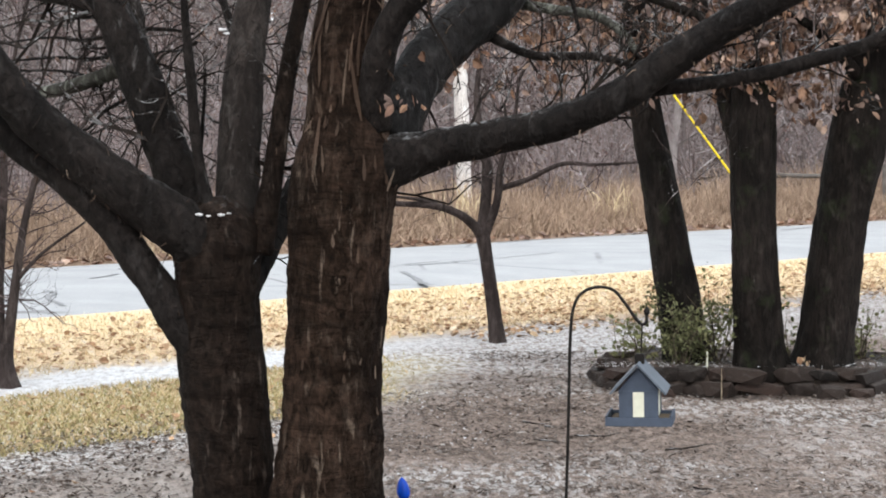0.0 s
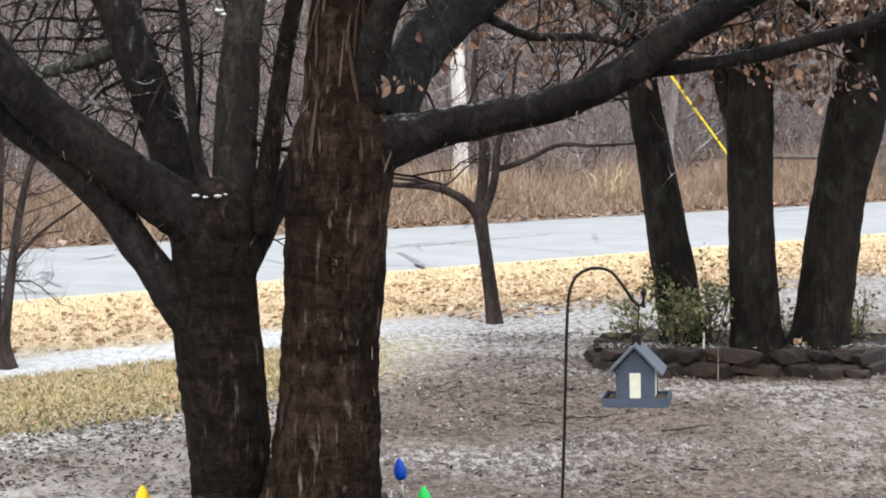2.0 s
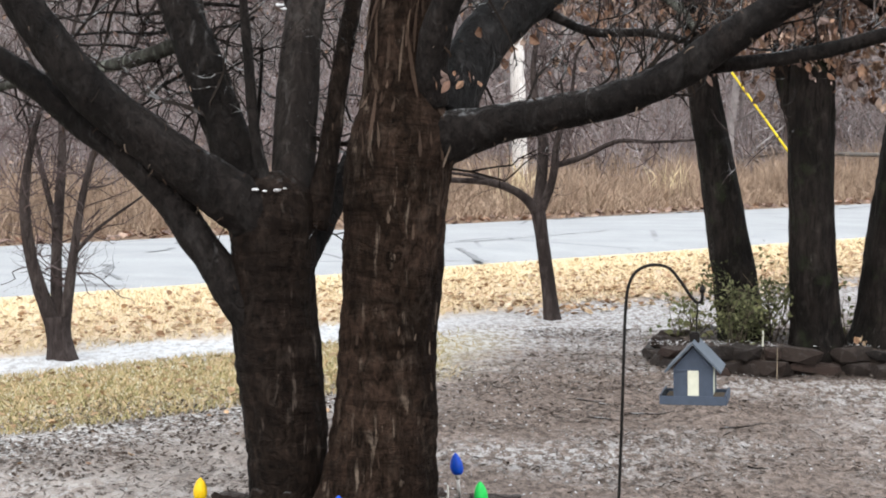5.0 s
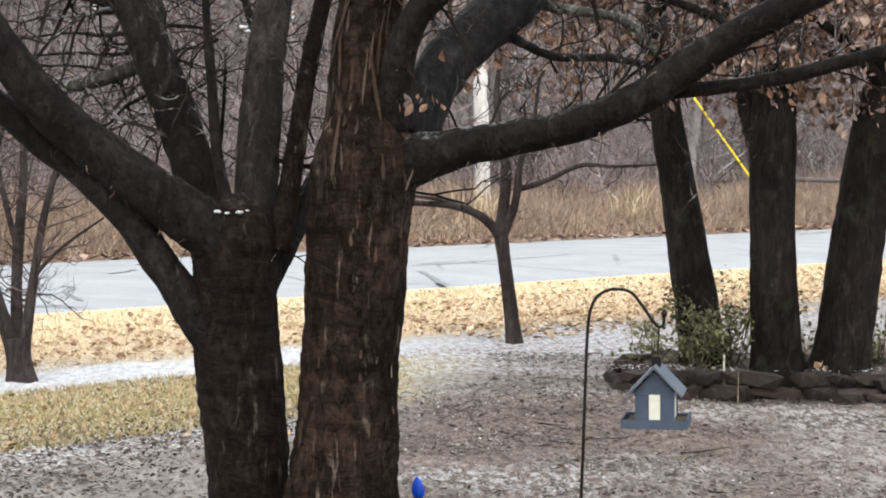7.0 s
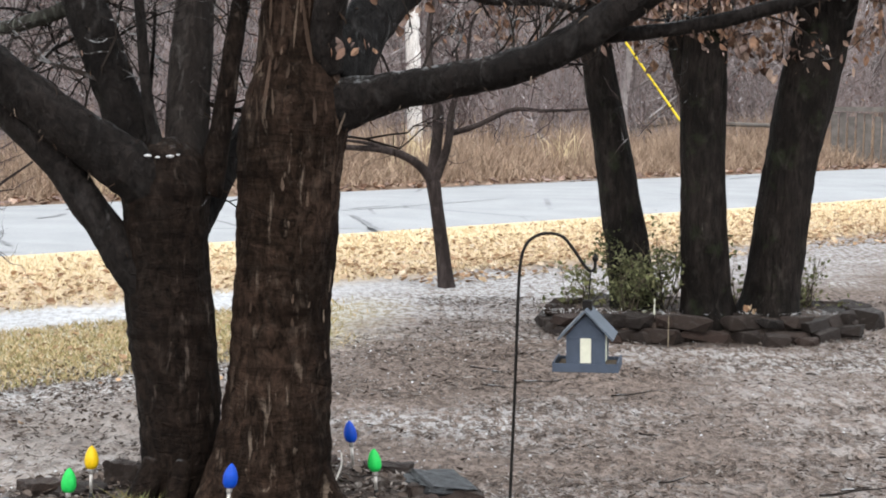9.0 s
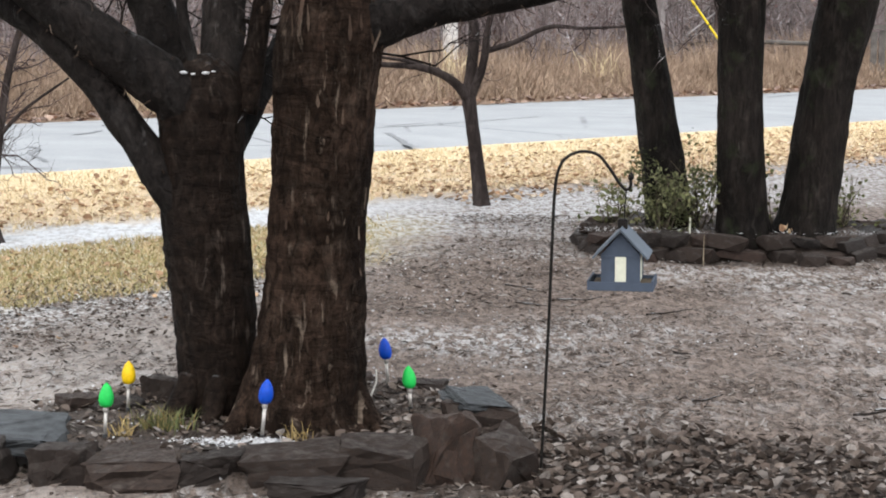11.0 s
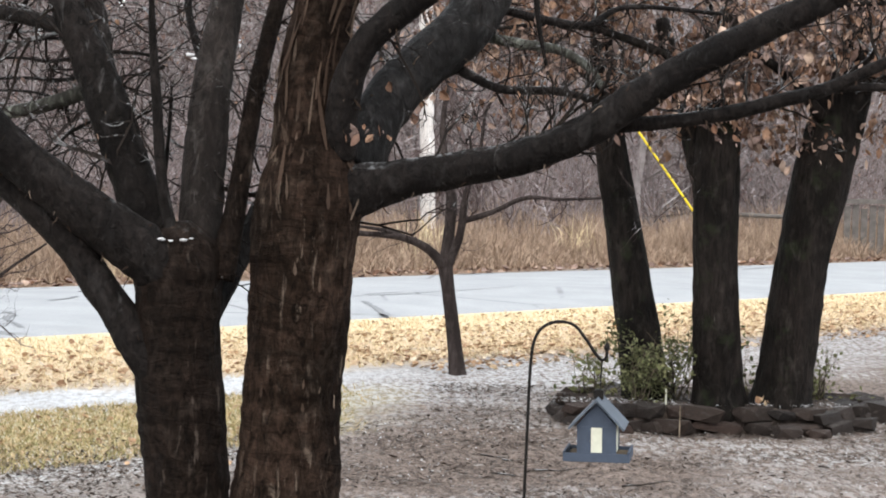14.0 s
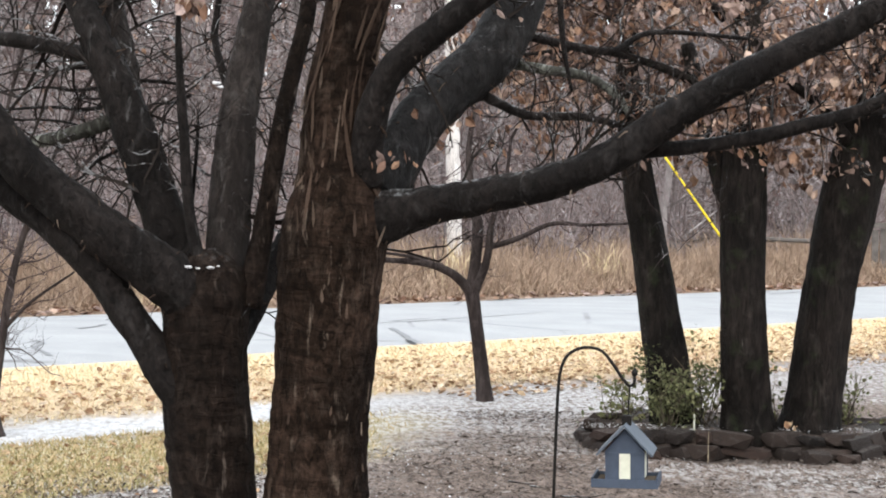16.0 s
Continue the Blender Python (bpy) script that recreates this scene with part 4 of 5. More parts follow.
def slivers(parent, points, count, seed, size=0.04):
    """Shreds of bark and short dead spurs hanging from a limb's underside and bristling on its top."""
    st = Sticks(seed)
    rng = st.rng
    path = path_of(points, 0.03)
    for _ in range(count):
        p, d, r = path[rng.integers(1, len(path))]
        down = rng.uniform() < 0.65
        side = np.array((rng.normal(0, 0.35), rng.normal(-0.25, 0.4), -1.0 if down else 1.0))
        side -= d * (side @ d) * 0.6
        side /= np.linalg.norm(side)
        st.stem(p + side * r * 0.93, side * 0.6 + d * rng.normal(0, 0.5) + (0, 0, -0.5 if down else 0.1), size * rng.uniform(0.4, 1.5), rng.uniform(0.0018, 0.0048), 3, 0.25)
    part("loose_bark", st.mesh("loose_bark", FLAKE), parent, "ragged shreds of bark and dead spurs", "stuff")


def tree(label, limbs, bark_of, base, seed, seg=28, step=0.025, twigs=(), group="", leaves=None, rough=0.06, rib=0.0, twig=None, lobes=0.03, ridge=0.0, roots=()):
    """A tree: trunk first, then limbs, then its twigs and any dead leaves."""
    ob = thing("tree", label, "tree", base, group)
    tips = []
    for i, (pts, mat) in enumerate(zip(limbs, bark_of)):
        part("trunk" if i == 0 else "limb", limb_mesh("trunk" if i == 0 else "limb", pts, mat, seg if i == 0 else max(10, seg * 2 // 3), step, rough, lobes, seed=seed + i, fine=0.02 if i == 0 else 0.05, rib=rib if i == 0 else rib / 2, ridge=ridge), ob)
    for i, pts in enumerate(roots):
        part("root", limb_mesh("root", pts, bark_of[0], 26, 0.014, 0.10, 0.06, seed=seed + 50 + i, ridge=ridge), ob)
    if twigs:
        st = Sticks(seed)
        for idx, count, length, r, depth, spread, drop in twigs:
            st.spray(path_of(limbs[idx]), count, length, r, depth, spread, drop, tips)
        part("twigs", st.mesh("twigs", twig or TWIG), ob, "fine dark bare twigs", "stuff")
    if leaves:
        count, size, lseed = leaves
        rng = np.random.default_rng(lseed)
        high = [q for q in tips if q[2] > 1.78]
        order = rng.permutation(len(high))
        spots = [np.array(high[order[int(len(high) * rng.uniform() ** 1.9)]]) + rng.normal(0, 0.05, 3) for _ in range(count)]
        part("leaves", leaves_mesh("leaves", spots, size, LEAF_OAK, lseed, hang=1.1, curl=0.7), ob, "clinging dry orange-brown leaves", "stuff")
    return ob, tips


tree_a, tips_a = tree(
    "stout bare tree with wet dark peeling bark in the stone-edged bed",
    [A_TRUNK, A_MAIN, A_SECOND, A_SECOND_TIP, A_DARK, A_GREY, A_BRANCH_1, A_BRANCH_2, A_BRANCH_3, A_BRANCH_4],
    [BARK_PEELING, BARK_LIMB, BARK_LIMB, BARK_LIMB, BARK_LIMB, BARK_BLUE_LIMB, BARK_LIMB, LICHEN, BARK_LIMB, BARK_LIMB],
    (-0.39, 6.4, 0.1), 500, 72, 0.013,
    [(1, 30, 0.32, 0.008, 3, 0.9, -0.10), (2, 16, 0.32, 0.008, 3, 0.9, -0.06), (5, 18, 0.42, 0.009, 3, 1.0, 0.0), (4, 12, 0.34, 0.008, 3, 1.0, 0.0),
     (6, 14, 0.32, 0.006, 3, 1.0, -0.03), (7, 8, 0.28, 0.005, 2, 1.0, -0.03), (8, 14, 0.28, 0.006, 3, 1.0, -0.05), (9, 8, 0.25, 0.004, 2, 1.0, 0.0), (5, 7, 0.8, 0.013, 3, 1.0, 0.0), (1, 6, 0.5, 0.011, 3, 0.7, -0.24)],
    leaves=(110, 0.045, 77), lobes=0.012, ridge=0.022, roots=A_ROOTS)
trunk_a = next(ob for ob in tree_a.children if ob.name.startswith("trunk"))
flakes(trunk_a, "loose_bark", A_TRUNK, 46, 1.66, 2.6, 81, (0.020, 0.22), 0.03)
flakes(trunk_a, "loose_bark", A_TRUNK, 14, 1.45, 1.75, 84, (0.014, 0.09), 0.03)
flakes(trunk_a, "loose_bark", A_TRUNK, 14, 0.3, 1.5, 82, (0.014, 0.07), 0.006)
spots = [(-0.155 + 0.016 * i, 6.17 - 0.006 * (i % 2), 1.795 - 0.018 * (i % 3)) for i in range(-4, 6)]
part("leaf_cluster", leaves_mesh("leaf_cluster", spots, 0.046, LEAF_OAK, 83, hang=1.4, curl=0.9), tree_a, "a few curled tan leaves caught in the fork", "stuff")

tree_b, tips_b = tree(
    "many-limbed bare tree with dark wet grey bark beside its twin",
    [B_TRUNK, B_UPPER, B_LOWER, B_LEFT, B_LEFT_FORK, B_THIN, B_CENTRE, B_RIGHT, B_BEHIND, B_SIDE_LOW, B_SIDE_HIGH, *B_SPURS],
    [BARK_GREY, BARK_LIMB, BARK_LIMB, BARK_LIMB, BARK_PALE_LIMB, BARK_LIMB, BARK_PALE_LIMB, BARK_GREY, BARK_LIMB, LICHEN, BARK_LIMB, *[BARK_LIMB] * 8],
    (-0.79, 6.55, 0.1), 600, 66, 0.013,
    [(1, 14, 0.30, 0.006, 3, 1.0, -0.12), (3, 26, 0.5, 0.008, 3, 1.0, 0.0), (5, 16, 0.35, 0.006, 3, 1.0, 0.0), (6, 16, 0.45, 0.006, 3, 1.0, 0.0),
     (7, 14, 0.4, 0.006, 3, 1.0, 0.0), (8, 10, 0.35, 0.006, 2, 1.0, 0.0), (9, 20, 0.45, 0.006, 3, 1.0, 0.02), (10, 20, 0.45, 0.006, 3, 1.0, 0.02), (3, 7, 0.9, 0.014, 3, 1.0, 0.0), (4, 7, 0.8, 0.012, 3, 1.0, 0.0), (6, 6, 0.8, 0.012, 3, 1.0, 0.0),
     *[(i, 7, 0.13, 0.0045, 2, 1.0, 0.02) for i in range(11, 19)]],
    leaves=(24, 0.04, 78), ridge=0.022, roots=B_ROOTS)

rng = np.random.default_rng(85)
spots = [np.array(ORANGE_LEAVES_AT) + rng.normal(0, 1, 3) * (0.020, 0.02, 0.022) for _ in range(26)]
part("leaf_cluster", leaves_mesh("leaf_cluster", spots, 0.06, LEAF_OAK, 86, hang=1.6, curl=0.9), tree_b, "hanging clump of orange-brown dead leaves", "stuff")

for owner, shaggy in ((tree_a, ((A_MAIN, 60), (A_GREY, 70), (A_DARK, 30), (A_SECOND, 26), (A_TRUNK[8:], 60))), (tree_b, ((B_UPPER, 50), (B_LEFT, 45), (B_CENTRE, 30), (B_RIGHT, 24), (B_LOWER, 24)))):
    for i, (line, count) in enumerate(shaggy):
        slivers(owner, line, count, 870 + i)


def lump(name, at, size, material, seed, parent=None):
    """A small uneven heap."""
    bm = bmesh.new()
    bmesh.ops.create_icosphere(bm, subdivisions=3, radius=1.0)
    off = Vector((seed * 3.7, seed * 1.3, 0))
    for v in bm.verts:
        k = 1 + 0.4 * noise.noise(v.co * 1.6 + off) + 0.22 * noise.noise(v.co * 4 + off)
        v.co = Vector((v.co.x * size[0], v.co.y * size[1], v.co.z * size[2])) * k + Vector(at)
    return bm_mesh(name, bm, material, True)


for i, (x, y, z, s) in enumerate(((-0.905, 6.41, 1.372, 0.007), (-0.882, 6.405, 1.366, 0.010), (-0.845, 6.40, 1.362, 0.006), (-0.80, 6.395, 1.366, 0.009), (-0.772, 6.40, 1.372, 0.005), (FORK_SLEET_AT[0], FORK_SLEET_AT[1], FORK_SLEET_AT[2], 0.010), (FORK_SLEET_AT[0] + 0.014, FORK_SLEET_AT[1], FORK_SLEET_AT[2] - 0.014, 0.008))):
    tagged(new("sleet_clump", lump("sleet_clump", (x, y, z), (s * 1.5, s, s * 0.6), SLEET, i + 3)), "small clump of white sleet caught in the tree fork", "sleet", "sleet in the fork")

# ---- small ornamental trees ----
L_CROWN = [[(-2.582, 11.68, 1.66, 0.013), (-2.30, 11.7, 2.3, 0.011), (-1.9, 11.8, 3.1, 0.007)],
           [(-2.996, 12.08, 1.81, 0.015), (-2.8, 12.1, 2.6, 0.011), (-2.55, 12.1, 3.4, 0.006)],
           [(-2.914, 11.38, 1.764, 0.013), (-3.2, 11.3, 2.5, 0.010), (-3.35, 11.3, 3.3, 0.006)],
           [(-2.688, 11.68, 1.341, 0.016), (-2.25, 11.9, 1.9, 0.012), (-1.7, 12.1, 2.4, 0.007)]]
D_CROWN = [[(0.312, 14.58, 2.354, 0.018), (0.10, 14.6, 2.9, 0.013), (-0.2, 14.6, 3.7, 0.007)],
           [(0.60, 14.08, 2.109, 0.012), (0.90, 14.0, 2.7, 0.010), (1.15, 14.0, 3.5, 0.006)]]
tree_d, _ = tree(
    "slender small bare tree forking low, on the yard",
    [D_TRUNK, D_LEFT, D_LEFT_UPPER, D_MIDDLE, D_RIGHT, D_RIGHT_LONG, *D_CROWN], [BARK_SMALL] * 8, (0.44, 14.28, 0), 700, 18, 0.04,
    [(1, 9, 0.35, 0.005, 2, 1.0, -0.03), (3, 22, 0.7, 0.008, 3, 1.0, -0.12), (4, 18, 0.6, 0.007, 3, 1.0, -0.12), (5, 14, 0.35, 0.005, 2, 1.0, -0.08), (6, 20, 0.6, 0.007, 3, 1.0, 0.0), (7, 20, 0.6, 0.007, 3, 1.0, 0.0)], twig=TWIG_MAUVE)
tree_l, _ = tree(
    "small multi-stemmed bare tree at the edge of the lawn",
    [L_TRUNK, L_STEM_LEFT, L_STEM_MIDDLE, L_STEM_RIGHT, L_THIN, L_FORK, *L_CROWN], [BARK_SMALL] * 10, (-2.9, 11.68, 0), 800, 20, 0.04,
    [(1, 22, 0.5, 0.007, 3, 0.9, -0.03), (2, 22, 0.6, 0.007, 3, 0.9, -0.03), (3, 24, 0.5, 0.007, 3, 0.9, -0.03), (5, 22, 0.7, 0.007, 3, 0.9, -0.03), (6, 26, 0.7, 0.007, 3, 1.0, 0.0), (7, 26, 0.7, 0.007, 3, 1.0, 0.0), (8, 24, 0.7, 0.007, 3, 1.0, 0.0), (9, 26, 0.6, 0.007, 3, 1.0, 0.0)], twig=TWIG_MAUVE)

# ---- three oaks in the far bed ----
OAK_BRANCHES = [[(O2[6][0], 11.5, 2.1, 0.04), (1.6, 11.2, 2.4, 0.03), (1.0, 10.9, 2.55, 0.02), (0.5, 10.7, 2.5, 0.01)],
                [(2.75, 11.6, 2.0, 0.045), (2.3, 11.2, 2.35, 0.03), (1.8, 10.9, 2.5, 0.02)],
                [(2.85, 11.6, 2.2, 0.045), (3.4, 11.3, 2.4, 0.03), (4.0, 11.1, 2.3, 0.015)],
                [(1.30, 11.9, 2.2, 0.04), (0.9, 11.7, 2.5, 0.03), (0.4, 11.5, 2.6, 0.012)],
                [(2.02, 11.5, 2.7, 0.04), (1.5, 11.0, 2.95, 0.03), (0.8, 10.6, 3.0, 0.015)],
                [(1.25, 11.9, 2.7, 0.04), (1.0, 11.2, 2.9, 0.03), (0.6, 10.8, 2.9, 0.012)],
                [(2.95, 11.65, 2.8, 0.045), (3.3, 11.0, 3.0, 0.03), (3.8, 10.7, 2.9, 0.012)],
                [(2.03, 11.5, 2.4, 0.04), (2.5, 11.1, 2.7, 0.025), (3.1, 10.9, 2.75, 0.01)]]
tree("tall oak with dark wet bark leaning over the stone bed", [O1, OAK_BRANCHES[3], OAK_BRANCHES[5]], [BARK_OAK] * 3, (1.62, 11.9, 0.15), 900, 30, 0.04,
     [(1, 24, 0.6, 0.010, 3, 1.0, 0.06), (2, 24, 0.6, 0.010, 3, 1.0, 0.06)], "oaks in the bed", (2000, 0.062, 91), 0.06, 0.07, TWIG_OAK, 0.012)
tree("tall oak with a forked stub limb and mossy dark bark", [O2, O2_FORK, OAK_BRANCHES[0], OAK_BRANCHES[4], OAK_BRANCHES[7]], [BARK_OAK] * 5, (2.07, 11.5, 0.15), 910, 30, 0.04,
     [(1, 16, 0.7, 0.012, 3, 1.0, 0.06), (2, 20, 0.6, 0.010, 3, 1.0, 0.06), (3, 22, 0.6, 0.010, 3, 1.0, 0.06), (4, 22, 0.6, 0.010, 3, 1.0, 0.06)], "oaks in the bed", (3300, 0.062, 92), 0.06, 0.07, TWIG_OAK, 0.012)
tree("thick oak trunk leaning outward, dark and wet", [O3, OAK_BRANCHES[1], OAK_BRANCHES[2], OAK_BRANCHES[6]], [BARK_OAK] * 4, (2.51, 11.65, 0.15), 920, 30, 0.04,
     [(1, 20, 0.6, 0.010, 3, 1.0, 0.08), (2, 24, 0.6, 0.010, 3, 1.0, 0.08), (3, 22, 0.6, 0.010, 3, 1.0, 0.08)], "oaks in the bed", (4000, 0.062, 93), 0.06, 0.07, TWIG_OAK, 0.012)

# ---- stones ----


def stone_mesh(seed, material, slab=0.0, chipped=False):
    """A split block: the hull of a few scattered corners, edges worn."""
    rng = random.Random(seed)
    bm = bmesh.new()
    for cx in (-1, 1):
        for cy in (-1, 1):
            for cz in (-1, 1):
                bm.verts.new((cx * rng.uniform(0.24, 0.54), cy * rng.uniform(0.24, 0.54), cz * rng.uniform(0.30 + 0.12 * slab, 0.50)))
    for _ in range(5):
        d = Vector((rng.gauss(0, 1), rng.gauss(0, 1), rng.gauss(0, 0.6))).normalized()
        bm.verts.new(d * rng.uniform(0.5, 0.66))
    out = bmesh.ops.convex_hull(bm, input=bm.verts[:])
    bmesh.ops.delete(bm, geom=[g for g in out["geom_interior"] if isinstance(g, bmesh.types.BMVert)], context="VERTS")
    bmesh.ops.bevel(bm, geom=bm.edges[:], offset=0.02, segments=1, affect="EDGES")
    off = Vector((seed * 2.3, seed * 5.1, seed))
    if chipped:
        bmesh.ops.triangulate(bm, faces=bm.faces[:])
        for _ in range(2):
            bmesh.ops.subdivide_edges(bm, edges=[e for e in bm.edges if e.calc_length() > 0.12], cuts=1, use_grid_fill=True)
            bmesh.ops.triangulate(bm, faces=[f for f in bm.faces if len(f.verts) > 3])
        for v in bm.verts:
            split = noise.noise(Vector((v.co.x * 2.2, v.co.y * 2.2, v.co.z * 7)) + off)
            v.co += v.co.normalized() * (0.10 * split + 0.045 * noise.noise(v.co * 13 + off) + 0.03 * noise.noise(v.co * 27 + off))
    for v in bm.verts:
        v.co += v.co.normalized() * (0.07 * noise.noise(v.co * 4 + off) + 0.05 * noise.noise(v.co * 9 + off))
    return bm_mesh("stone", bm, material)


STONE_MESHES = [stone_mesh(i + 1, STONE) for i in range(9)]
SLATE_MESHES = [stone_mesh(i + 40, SLATE, 1.0, True) for i in range(3)]


def stone(parent, mesh, x, y, z, sx, sy, sz, turn=0, tip=0, roll=0, label=""):
    ob = new("stone", mesh)
    ob.parent = parent
    ob.matrix_basis = Matrix.Translation(-parent.location) @ pose(x, y, z, tip, roll, turn) @ Matrix.Diagonal((sx, sy, sz, 1))
    return tagged(ob, label)


edging = thing("stone_edging", "rough dry-laid stones edging the double tree's bed", "stone edging", (-0.6, 5.9, 0))
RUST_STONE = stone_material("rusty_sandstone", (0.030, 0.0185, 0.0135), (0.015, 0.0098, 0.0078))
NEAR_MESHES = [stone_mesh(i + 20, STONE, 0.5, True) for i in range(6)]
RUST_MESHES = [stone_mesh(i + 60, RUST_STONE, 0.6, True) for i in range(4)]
FRONT = [(-1.52, 5.88, 0.045, 0.28, 0.24, 0.17, 12), (-1.22, 5.87, 0.055, 0.26, 0.22, 0.16, -5), (-0.97, 5.87, 0.045, 0.31, 0.26, 0.15, 6), (-0.72, 5.88, 0.045, 0.29, 0.24, 0.15, -4),
         (-0.35, 5.70, 0.02, 0.30, 0.20, 0.09, -14), (-1.31, 6.58, 0.075, 0.18, 0.16, 0.14, 34), (-1.14, 6.54, 0.065, 0.22, 0.15, 0.13, 12),
         (-1.00, 6.72, 0.09, 0.21, 0.16, 0.20, -10), (-0.70, 7.05, 0.06, 0.24, 0.18, 0.18, 3), (-0.35, 7.10, 0.06, 0.30, 0.18, 0.15, -8), (0.0, 7.0, 0.05, 0.20, 0.18, 0.15, 14)]
for i, (x, y, z, sx, sy, sz, a) in enumerate(FRONT):
    stone(edging, NEAR_MESHES[i % 6], x, y, z, sx, sy, sz, a, (i * 37 % 13) - 6, (i * 53 % 13) - 6)
stone(edging, RUST_MESHES[0], -0.44, 5.87, 0.055, 0.38, 0.26, 0.15, 5, 4, -3, "long flat reddish-brown stone")
stone(edging, RUST_MESHES[1], -0.16, 5.92, 0.060, 0.35, 0.26, 0.19, -6, 5, 4, "blocky brown stone with a flat top")
stone(edging, RUST_MESHES[2], 0.088, 5.98, 0.092, 0.19, 0.24, 0.25, 18, -6, 10, "angular rust-brown boulder")
stone(edging, RUST_MESHES[3], 0.262, 5.96, 0.045, 0.20, 0.28, 0.21, -28, 4, 20, "sloping split brown stone")
stone(edging, NEAR_MESHES[2], 0.20, 6.44, 0.085, 0.28, 0.22, 0.21, 10, 0, 6)
stone(edging, SLATE_MESHES[0], 0.195, 6.46, 0.170, 0.26, 0.22, 0.05, 20, 8, 8, "grey slate slab with a pale wet top")
stone(edging, SLATE_MESHES[1], -1.46, 6.12, 0.100, 0.44, 0.42, 0.09, 10, 3, 2, "flat wet blue-grey slab")

ring = thing("stone_ring", "low dry-stacked ring of brown stones round the oaks", "stone ring", (2.25, 12.2, 0))
rng = random.Random(5)
for course in range(2):
    a = 0.0
    while a < 2 * math.pi - 0.04:
        c, t = math.cos(a), math.sin(a)
        # a squared-off oval: nearly straight along its front
        k = (abs(c) ** 2.6 + abs(t) ** 2.6) ** (-1 / 2.6)
        rx, ry = 0.98 - 0.05 * course + rng.uniform(-0.03, 0.03), 0.64 - 0.05 * course + rng.uniform(-0.03, 0.03)
        wide = rng.choice((0.12, 0.15, 0.19, 0.24, 0.30))
        if course == 0 or rng.random() < 0.95:
            stone(ring, STONE_MESHES[rng.randrange(9)], 2.08 + rx * k * c, 11.96 + ry * k * t, 0.035 + 0.085 * course + rng.uniform(-0.02, 0.015),
                  wide * 1.12, rng.uniform(0.16, 0.24), rng.uniform(0.07, 0.12), math.degrees(math.atan2(ry * t, rx * c)) + 90 + rng.uniform(-14, 14), rng.uniform(-9, 9), rng.uniform(-9, 9))
        a += wide / math.hypot(rx * k * t, ry * k * c) * (0.88 if abs(t) > 0.5 else 0.75)
for x, y, d in ((2.45, 11.16, 0.13), (2.66, 11.20, 0.10), (1.42, 11.22, 0.10), (3.02, 12.05, 0.22), (3.16, 12.30, 0.26), (2.96, 11.86, 0.20), (3.30, 12.1, 0.22)):
    stone(ring, STONE_MESHES[int(x * 10) % 9], x, y, d * 0.25, d * 1.5, d, d * 0.75, x * 70)

rng = np.random.default_rng(71)
sx = np.concatenate([rng.normal(c, 0.07, 60) for c in (1.08, 1.22, 1.45, 1.75, 2.05, 2.32, 2.62, 2.80)])
sy = rng.uniform(11.34, 11.60, len(sx))
spots = np.column_stack([sx, sy, np.full(len(sx), 0.178)])
tagged(new("ring_sleet", chips_mesh("ring_sleet", spots, 0.011, SLEET, 72)), "thin white sleet lying on the ring's stones", "sleet", "", "stuff")

# ---- shrubs, weeds ----


SHRUB_STEM = varied("shrub_stem_bark", (0.05, 0.040, 0.030), (0.10, 0.082, 0.06), (0.15, 0.12, 0.085))


def shrub(label, at, spread, height, stems, leaf_count, size, seed, category="shrub", leaf=None):
    ob = thing("shrub", label, category, at, "shrubs in the oak bed")
    st, tips = Sticks(seed), []
    rng = np.random.default_rng(seed)
    for _ in range(stems):
        d = rng.normal(0, 1, 3) * (spread, spread, 0) + (0, 0, height)
        p = st.stem((at[0] + rng.normal(0, spread * 0.25), at[1] + rng.normal(0, spread * 0.25), at[2] - 0.02), d, height * rng.uniform(0.7, 1.15), 0.005, 6, 0.14)
        st.spray(p, 5, height * 0.35, 0.003, 2, 1.0, 0.02, tips)
    part("stems", st.mesh("stems", SHRUB_STEM), ob, "thin brown stems", "stuff")
    spots = [np.array(tips[rng.integers(0, len(tips))]) + rng.normal(0, 0.03, 3) for _ in range(leaf_count)]
    part("leaves", leaves_mesh("leaves", spots, size, leaf or LEAF_GREEN, seed, hang=0.0, curl=0.3), ob, "small dull green evergreen leaves", "stuff")


LEAF_DARK = varied("dark_evergreen_needle", (0.052, 0.058, 0.028), (0.11, 0.118, 0.056), (0.20, 0.205, 0.105), (0.075, 0.084, 0.040), grain=30)
shrub("bushy dull-green evergreen shrub before an oak trunk", (1.56, 11.62, 0.15), 0.07, 0.44, 10, 1900, 0.028, 61, leaf=LEAF_DARK)
shrub("leggy evergreen shrub with sparse pale leaves", (1.82, 11.80, 0.15), 0.14, 0.52, 12, 560, 0.036, 62)
shrub("sparse evergreen shrub reaching over the stones", (1.28, 11.90, 0.15), 0.18, 0.36, 10, 300, 0.036, 63)
shrub("thin twiggy shrub with few olive leaves", (2.84, 12.0, 0.12), 0.18, 0.40, 14, 330, 0.032, 64)
shrub("thin twiggy shrub with few olive leaves", (2.33, 11.80, 0.15), 0.09, 0.34, 6, 120, 0.032, 65)

